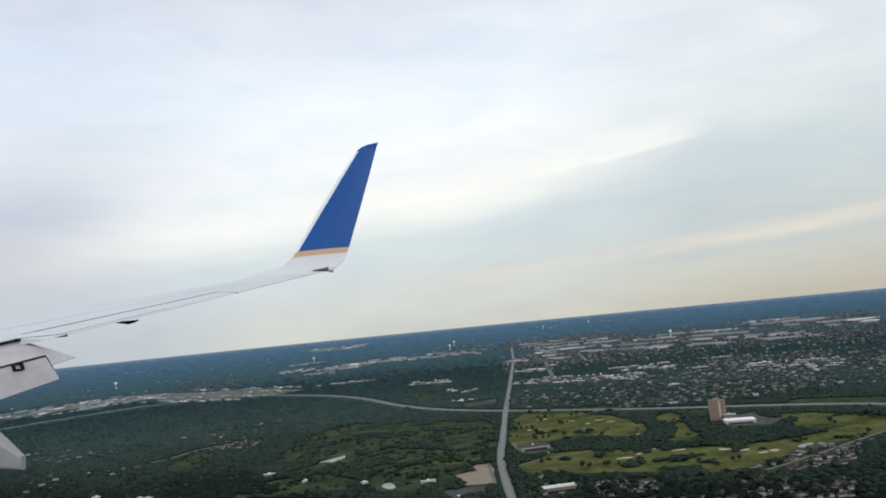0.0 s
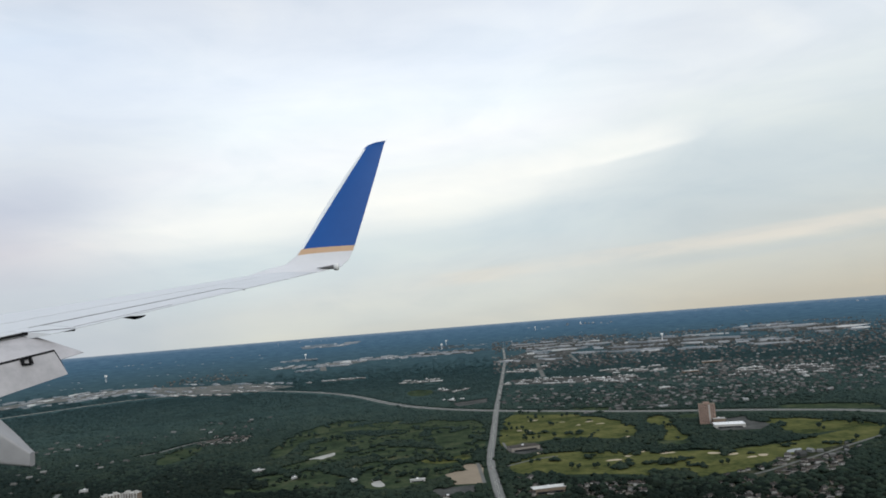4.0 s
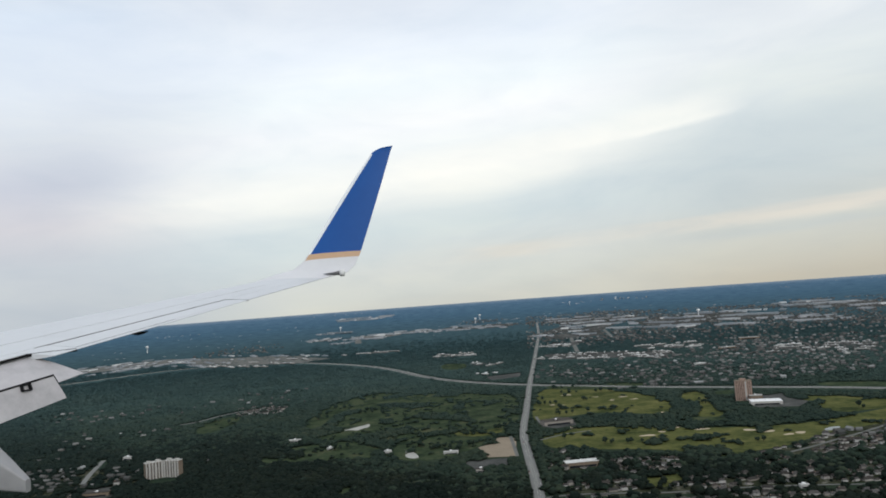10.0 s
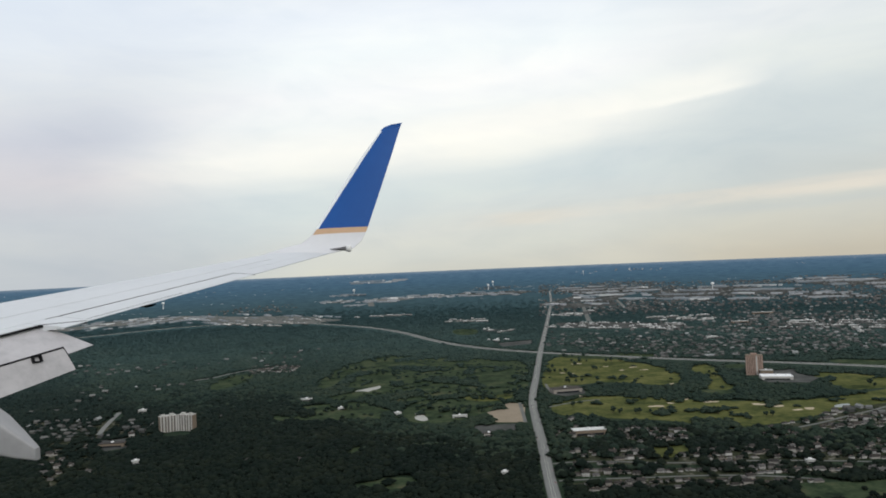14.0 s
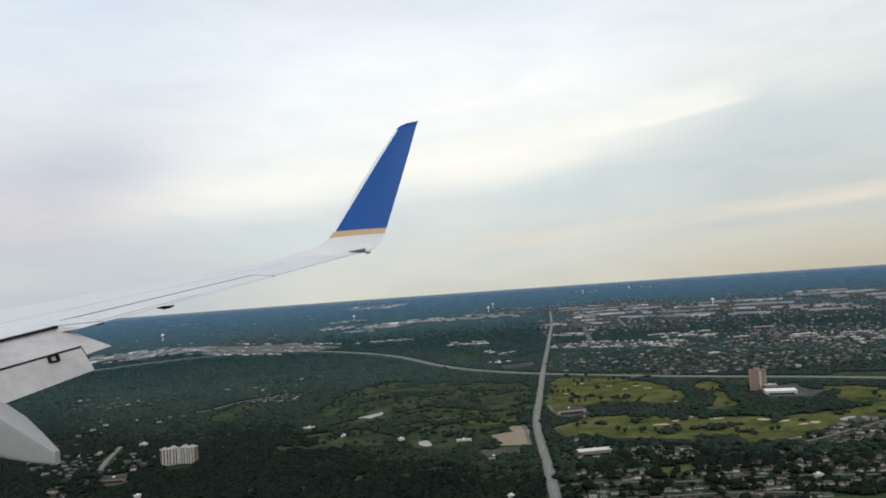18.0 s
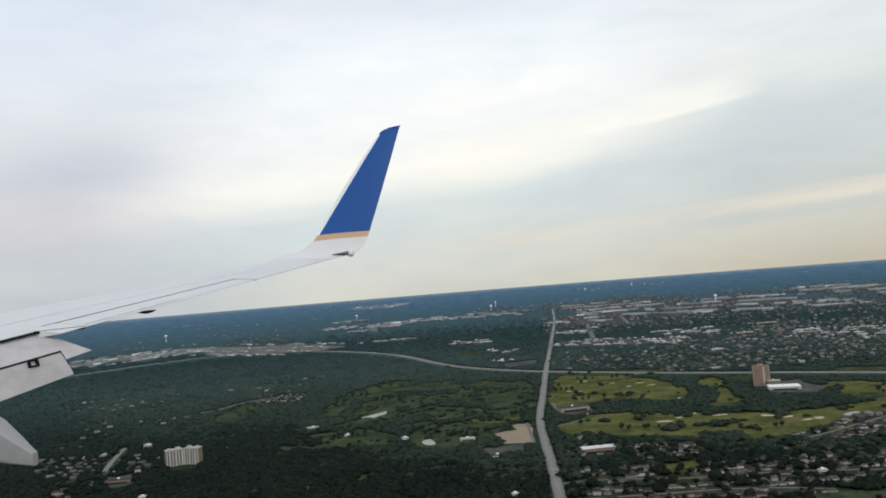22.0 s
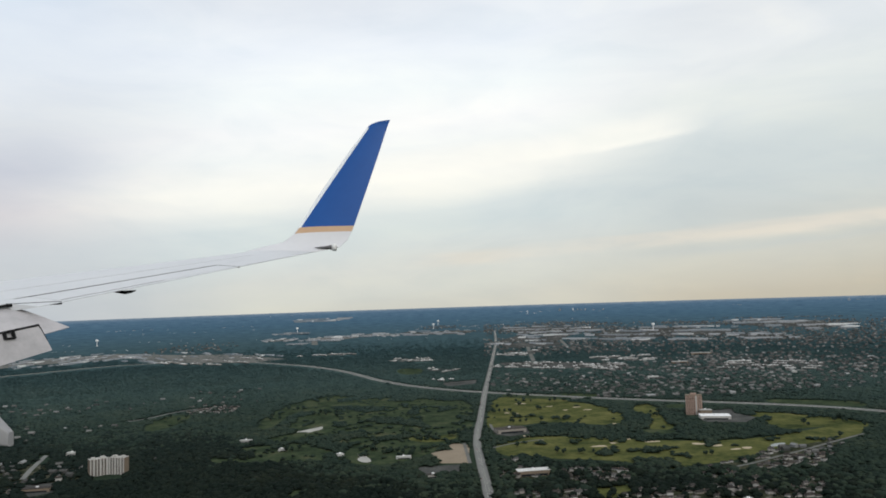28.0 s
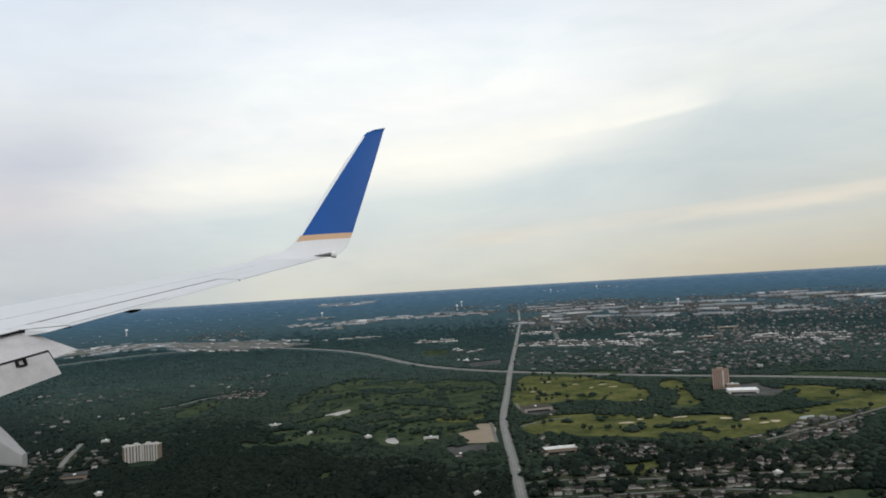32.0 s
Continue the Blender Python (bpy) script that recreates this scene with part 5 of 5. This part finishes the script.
def build_halls():
    for px_, w, d, h, turn, lab in (
        ([(-304.4, 1563.3)], 24, 8, 4, 0, "long white low building among trees"),
        ([(10.6, 1335.4)], 26, 8, 4, 4, "white long shed by a field"),
        ([(-623.6, 1509)], 16, 10, 5, 0, "pale low house in the woods"),
        ([(-469.1, 1102.5)], 14, 10, 5, 30, "pale house alone in the woods"),
        ([(62.3, 965.7)], 9, 7, 6, 0, "small white house alone in the woods"),
        ([(54.1, 1187.1)], 16, 9, 5, 0, "grey roofed house by a car park"),
        ([(-216.7, 1452.2)], 12, 8, 4, 20, "small white house by a clearing"),
        ([(-102.5, 1376.6)], 12, 9, 5, 20, "pale house by a clearing"),
        ([(-556.3, 1220.4)], 40, 14, 6, 5, "low brown school building in trees"),
        ([(1080, 2809)], 60, 20, 7, 0, "long white roof among distant trees"),
        ([(1304, 3143)], 80, 24, 8, -8, "long white roof among distant trees"),
        ([(819.6, 2366.1)], 34, 16, 6, 0, "white roof among houses"),
        ([(1272.5, 2339.9)], 14, 12, 8, 0, "white roof among houses"),
        ([(230.9, 1543.6)], 60, 30, 8, 10, "grey apartment roofs beside the golf course"),
        ([(208.9, 1172.7)], 52, 18, 8, 4, "tan apartment house with a cream roof"),
        ([(455.3, 971.2)], 11, 7, 4, 0, "house with a bright white roof"),
    ):
        flat_building(px_[0][0], px_[0][1], w, d, h, turn, lab, "building", "tan" if "tan" in lab or "brown" in lab else "house_wall" if "grey" in lab else "old_white", "house_roof" if "brown" in lab or "grey" in lab else "flat_roof" if "tan" in lab else "old_white", 1)


build_apartments()
build_tower()
build_water_towers()
build_halls()

build_far_houses()


def build_far_roofs():
    """Pale roofs and clearings sprinkled in clusters over the far land."""
    rng = np.random.default_rng(41)
    v, f = [], []
    for _ in range(42):
        d = 1 / rng.uniform(1 / 17500, 1 / 5200)
        a = radians(rng.uniform(-36, 36))
        c = np.array([d * math.sin(a), d * math.cos(a)])
        for _ in range(int(rng.integers(2, 8))):
            q = c + rng.normal(0, 1, 2) * np.array([0.030, 0.012]) * d
            w, s = lie(q)
            x, y, z = w[0]
            wide, deep, high = rng.uniform(0.0008, 0.0036) * d * s[0], rng.uniform(0.0008, 0.002) * d * s[0], rng.uniform(0.0001, 0.0003) * d * s[0]
            pv, pf = box(x - wide / 2, x + wide / 2, y - deep / 2, y + deep / 2, z - 2, z + high)
            f += [tuple(i + len(v) for i in t) for t in pf]
            v += pv
    for (x, y, z), wide, deep, high, turn in [b for b in FAR_STORES if math.hypot(b[0][0], b[0][1]) <= 3740]:
        c, q = math.cos(radians(turn)), math.sin(radians(turn))
        pv, pf = box(-wide / 2, wide / 2, -deep / 2, deep / 2, -2, high)
        f += [tuple(i + len(v) for i in t) for t in pf]
        v += [(x + a * c - b * q, y + a * q + b * c, z + h) for a, b, h in pv]
    tall = [b for b in FAR_STORES if math.hypot(b[0][0], b[0][1]) > 3740]
    for (x, y, z), wide, deep, high, turn in tall:
        tower = tagged(part("far_tower", mesh_of("far_tower", *bevelled(box(x - wide / 2, x + wide / 2, y - deep / 2, y + deep / 2, z - 2, z + high), 0.3), M["white"])), "pale block building on the far horizon", "building", "buildings on the horizon")
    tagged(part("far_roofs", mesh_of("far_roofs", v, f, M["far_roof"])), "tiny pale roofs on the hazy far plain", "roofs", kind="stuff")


build_far_roofs()

# ---- trees ----
PHI = (1 + 5 ** 0.5) / 2
ICO = np.array([(-1, PHI, 0), (1, PHI, 0), (-1, -PHI, 0), (1, -PHI, 0), (0, -1, PHI), (0, 1, PHI), (0, -1, -PHI), (0, 1, -PHI), (PHI, 0, -1), (PHI, 0, 1), (-PHI, 0, -1), (-PHI, 0, 1)]) / math.hypot(1, PHI)
ICO_F = np.array([(0, 11, 5), (0, 5, 1), (0, 1, 7), (0, 7, 10), (0, 10, 11), (1, 5, 9), (5, 11, 4), (11, 10, 2), (10, 7, 6), (7, 1, 8),
                  (3, 9, 4), (3, 4, 2), (3, 2, 6), (3, 6, 8), (3, 8, 9), (4, 9, 5), (2, 4, 11), (6, 2, 10), (8, 6, 7), (9, 8, 1)])


OCT = np.array([(1, 0, 0), (0, 1, 0), (-1, 0, 0), (0, -1, 0), (0, 0, 1), (0, 0, -1)], float)
OCT_F = np.array([(0, 1, 4), (1, 2, 4), (2, 3, 4), (3, 0, 4), (1, 0, 5), (2, 1, 5), (3, 2, 5), (0, 3, 5)])


def clumps(centres, sizes, squash, rng, small=False):
    """Uneven leafy clumps at world places, one small mesh island each."""
    n = len(centres)
    base, faces = (OCT * 1.12, OCT_F) if small else (ICO, ICO_F)
    m = len(base)
    turn = rng.uniform(0, 2 * math.pi, n)
    jig = rng.uniform(0.62, 1.25, (n, m))
    p = base[None] * jig[..., None]
    c, s = np.cos(turn)[:, None], np.sin(turn)[:, None]
    q = np.stack([p[..., 0] * c - p[..., 1] * s, p[..., 0] * s + p[..., 1] * c, p[..., 2]], -1)
    q = q * sizes[:, None, None]
    q[..., 2] *= np.reshape(squash, (-1, 1))
    q = q + centres[:, None]
    return q.reshape(-1, 3), (faces[None] + m * np.arange(n)[:, None, None]).reshape(-1, 3)


def scatter(d0, d1, spacing, rng, half=38):
    wide = d1 * math.sin(math.radians(min(half, 90)))
    near = -d1 if half > 90 else d0 * math.cos(math.radians(half))
    gx, gy = np.meshgrid(np.arange(-wide, wide, spacing), np.arange(near, d1, spacing))
    gx[::2] += spacing / 2
    xy = np.column_stack([gx.ravel(), gy.ravel()]) + rng.uniform(-0.42, 0.42, (gx.size, 2)) * spacing
    d = np.hypot(*xy.T)
    keep = (d >= d0) & (d < d1) & (abs(np.degrees(np.arctan2(xy[:, 0], xy[:, 1]))) < half)
    xy, d = xy[keep], d[keep]
    n = len(xy)
    # low growth only in front of roads and buildings, where the verges are kept open
    away = xy / d[:, None]
    bad = taken(xy)
    for k in (0.3, 0.65):
        bad |= taken(xy + away * (k * d / 30)[:, None]) & (rng.random(n) > np.where(d < 1130, 0.34, 0.12))
    for p, share in THIN:
        bad |= inside(xy, p) & (rng.random(n) > share)
    for k, p in enumerate(LAWN_POLYS):
        if LAWNS[k][0] == "clearing":
            bad &= ~(inside(xy, p) & (rng.random(n) < 0.03))
        if LAWNS[k][0] == "parkland":
            dense = np.sin(xy[:, 0] / 27 + 2 * np.sin(xy[:, 1] / 45)) + np.sin(xy[:, 1] / 33 + 1.5 * np.sin(xy[:, 0] / 61)) > 0.5
            bad |= inside(xy, p) & ~dense & (rng.random(n) > 0.07)
    return xy[~bad]


def build_woods():
    rng = np.random.default_rng(5)
    v, t, base = ([], []), ([], []), [0, 0]

    def add(k, c, size, squash, small):
        q, f = clumps(c, size, squash, rng, small)
        v[k].append(q)
        t[k].append(f + base[k])
        base[k] += len(q)

    def band(d0, d1, spacing, radius, lobes, low=1.0, half=38):
        xy = scatter(d0, d1, spacing, rng, half)
        d = np.hypot(*xy.T)
        if d0 >= 2700:
            # the single crowns give way to the plain
            xy = xy[rng.random(len(xy)) < np.clip((5900 - d) / 3000, 0, 1) ** 2.6]
            d = np.hypot(*xy.T)
        # crowns close by take the leaf colour darkened for thinner haze
        near_dark = d + 90 * np.sin(xy[:, 0] / 140 + 1) + 60 * np.sin(xy[:, 0] / 61 + xy[:, 1] / 90) + np.maximum(xy[:, 0], 0) * 0.15 - np.maximum(-xy[:, 0] - 120, 0) * 1.15 + rng.normal(0, 70, len(xy)) < 1220
        for stand, pick in ((0, near_dark), (1, ~near_dark)):
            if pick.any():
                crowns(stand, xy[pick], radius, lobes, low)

    def crowns(stand, xy, radius, lobes, low):
        w, s = lie(xy)
        if radius > 8:
            # crowns lie ever flatter towards the far plain
            low = low * np.clip((5900 - np.hypot(*xy.T)) / 3000, 0.06, 1)
        big = radius * rng.uniform(0.5, 1.0, len(xy)) ** 1.0 * rng.choice([0.8, 1.1, 1.5], len(xy), p=[0.45, 0.4, 0.15]) * s
        tall = (0.45 * big + 0.45 * radius * s) * rng.uniform(0.85, 1.2, len(xy)) * low
        for k in range(lobes):
            c = w.copy()
            if k:
                a = rng.uniform(0, 2 * math.pi, len(xy))
                c[:, 0] += np.cos(a) * big * 0.72
                c[:, 1] += np.sin(a) * big * 0.72
            c[:, 2] += tall * (1.05 if k == 0 else rng.uniform(0.55, 0.95, len(xy)))
            add(stand, c, big * (0.95 if k == 0 else rng.uniform(0.42, 0.72, len(xy))), 0.85 * low, k > 0 or lobes < 6)

    band(25, 740, 14, 6.5, 1, half=180)
    band(740, 1250, 7.0, 6.4, 7, 0.75)
    band(1250, 1800, 7.0, 6.8, 4, 0.52)
    band(1800, 2700, 7.2, 7.4, 2, 0.36)
    band(2700, 5900, 9.5, 8.5, 1, 0.2)
    for k, name, m, label in ((0, "old_woods", "near_dark_leaf", "dense near broadleaf woods, painted darker for thin haze"), (1, "woods", "leaf", "dense dark green broadleaf woods seen from above")):
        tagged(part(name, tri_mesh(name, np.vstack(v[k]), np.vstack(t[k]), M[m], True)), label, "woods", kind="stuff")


build_woods()


def build_trees():
    """Single trees on the golf course and along its lanes."""
    rng = np.random.default_rng(9)
    protos = []
    for k in range(4):
        ob = new("tree")
        h = 8.5
        n = 8
        tv = [(r * math.cos(2 * math.pi * i / n), r * math.sin(2 * math.pi * i / n), z) for r, z in ((0.45, 0), (0.28, 1.6), (0.2, 4.0), (0.08, h)) for i in range(n)]
        tf = [(q * n + i, q * n + (i + 1) % n, (q + 1) * n + (i + 1) % n, (q + 1) * n + i) for q in range(3) for i in range(n)]
        for a in (0.4, 2.3, 4.3):
            tip = Vector((2.6 * math.cos(a), 2.6 * math.sin(a), 6.5))
            lv = [(0.15 * math.cos(b), 0.15 * math.sin(b), 3.2) for b in (0, 2.1, 4.2)] + [tuple(tip + Vector((0.05 * math.cos(b), 0.05 * math.sin(b), 0))) for b in (0, 2.1, 4.2)]
            tv, tf = join((tv, tf), (lv, [(0, 1, 4, 3), (1, 2, 5, 4), (2, 0, 3, 5)]))
        part("trunk", mesh_of("trunk", tv, tf, M["trunk"]), ob)
        m = 26
        u = rng.normal(size=(m, 3))
        u /= np.linalg.norm(u, axis=1)[:, None]
        c = u * np.array([3.0, 3.0, 2.8]) * rng.uniform(0.5, 1.0, (m, 1)) + np.array([0, 0, 5.2])
        q, f = clumps(c, rng.uniform(0.9, 1.8, m), 0.85, rng)
        part("crown", tri_mesh("crown", q, f, M["leaf"]), ob)
        protos.append(ob)
    spots = []
    for k, p in enumerate(LAWN_POLYS[:14]):
        lo, hi = p.min(0), p.max(0)
        area = 0.5 * abs(np.dot(p[:, 0], np.roll(p[:, 1], 1)) - np.dot(p[:, 1], np.roll(p[:, 0], 1)))
        for _ in range(min(int(area / 3200) + 2, 14)):
            c = rng.uniform(lo, hi)
            if not inside(c[None], p)[0]:
                continue
            stretch = rng.uniform(8, 30)
            xy = c + rng.normal(0, 1, (int(rng.integers(1, 7)), 2)) * np.array([stretch, 7])
            ok = inside(xy, p)
            for g in GROVE_POLYS:
                ok &= ~inside(xy, g)
            spots += list(xy[ok])
    spots = spots[:300]
    used = set()
    for i, (x, y) in enumerate(spots):
        k = i % 4
        w, s = lie((x, y))
        m = Matrix.Translation(w[0] + (0, 0, 0.2)) @ pose(0, 0, 0, 0, 0, rng.uniform(0, 360))
        ob = protos[k] if k not in used else copy_thing(protos[k], m)
        used.add(k)
        ob.matrix_basis = m
        ob.scale = [s[0] * rng.uniform(0.8, 1.6)] * 3
        tagged(ob, "dark green broadleaf tree standing on a grass fairway", "tree", "trees on the golf course")


build_trees()


def build_cars():
    """Traffic on the two large roads."""
    rng = np.random.default_rng(17)
    car = new("car")
    part("body", mesh_of("body", *bevelled(box(-2.2, 2.2, -0.9, 0.9, 0.35, 0.95), 0.12), M["car"]), car)
    v, f = box(-1.3, 1.0, -0.8, 0.8, 0.95, 1.45)
    v = [(x * (0.72 if z > 1 else 1), y * (0.85 if z > 1 else 1), z) for x, y, z in v]
    part("cabin", mesh_of("cabin", v, f, M["glass"]), car)
    for x in (-1.4, 1.4):
        for y in (-0.85, 0.85):
            n = 10
            wv = [(x + 0.34 * math.cos(2 * math.pi * i / n), y + dy, 0.34 + 0.34 * math.sin(2 * math.pi * i / n)) for dy in (-0.1, 0.1) for i in range(n)]
            part("wheel", mesh_of("wheel", wv, [(i, (i + 1) % n, n + (i + 1) % n, n + i) for i in range(n)] + [tuple(range(n)), tuple(reversed(range(n, 2 * n)))], M["seal"]), car)
    first = True
    for name, lanes, count in (("main_road", (-5.5, -2.6, 2.6, 5.5), 26), ("motorway", (-9.5, -5.5, 5.5, 9.5), 30)):
        p = chaikin(ROADS[name][0], False, 3)
        for _ in range(count):
            k = int(rng.integers(1, len(p) - 1))
            if np.hypot(*p[k]) > FLAT:
                continue
            t = p[k] - p[k - 1]
            q = p[k - 1] + t * rng.random()
            t = t / np.hypot(*t)
            q = q + np.array([-t[1], t[0]]) * rng.choice(lanes)
            m = Matrix.Translation((*q, 0.58)) @ pose(0, 0, 0, 0, 0, math.degrees(math.atan2(t[1], t[0])))
            ob = car if first else copy_thing(car, m)
            ob.matrix_basis = m
            first = False
            tagged(ob, "small car driving on a pale road" if name == "main_road" else "small car on the grey motorway", "car", "cars on the roads")


build_cars()
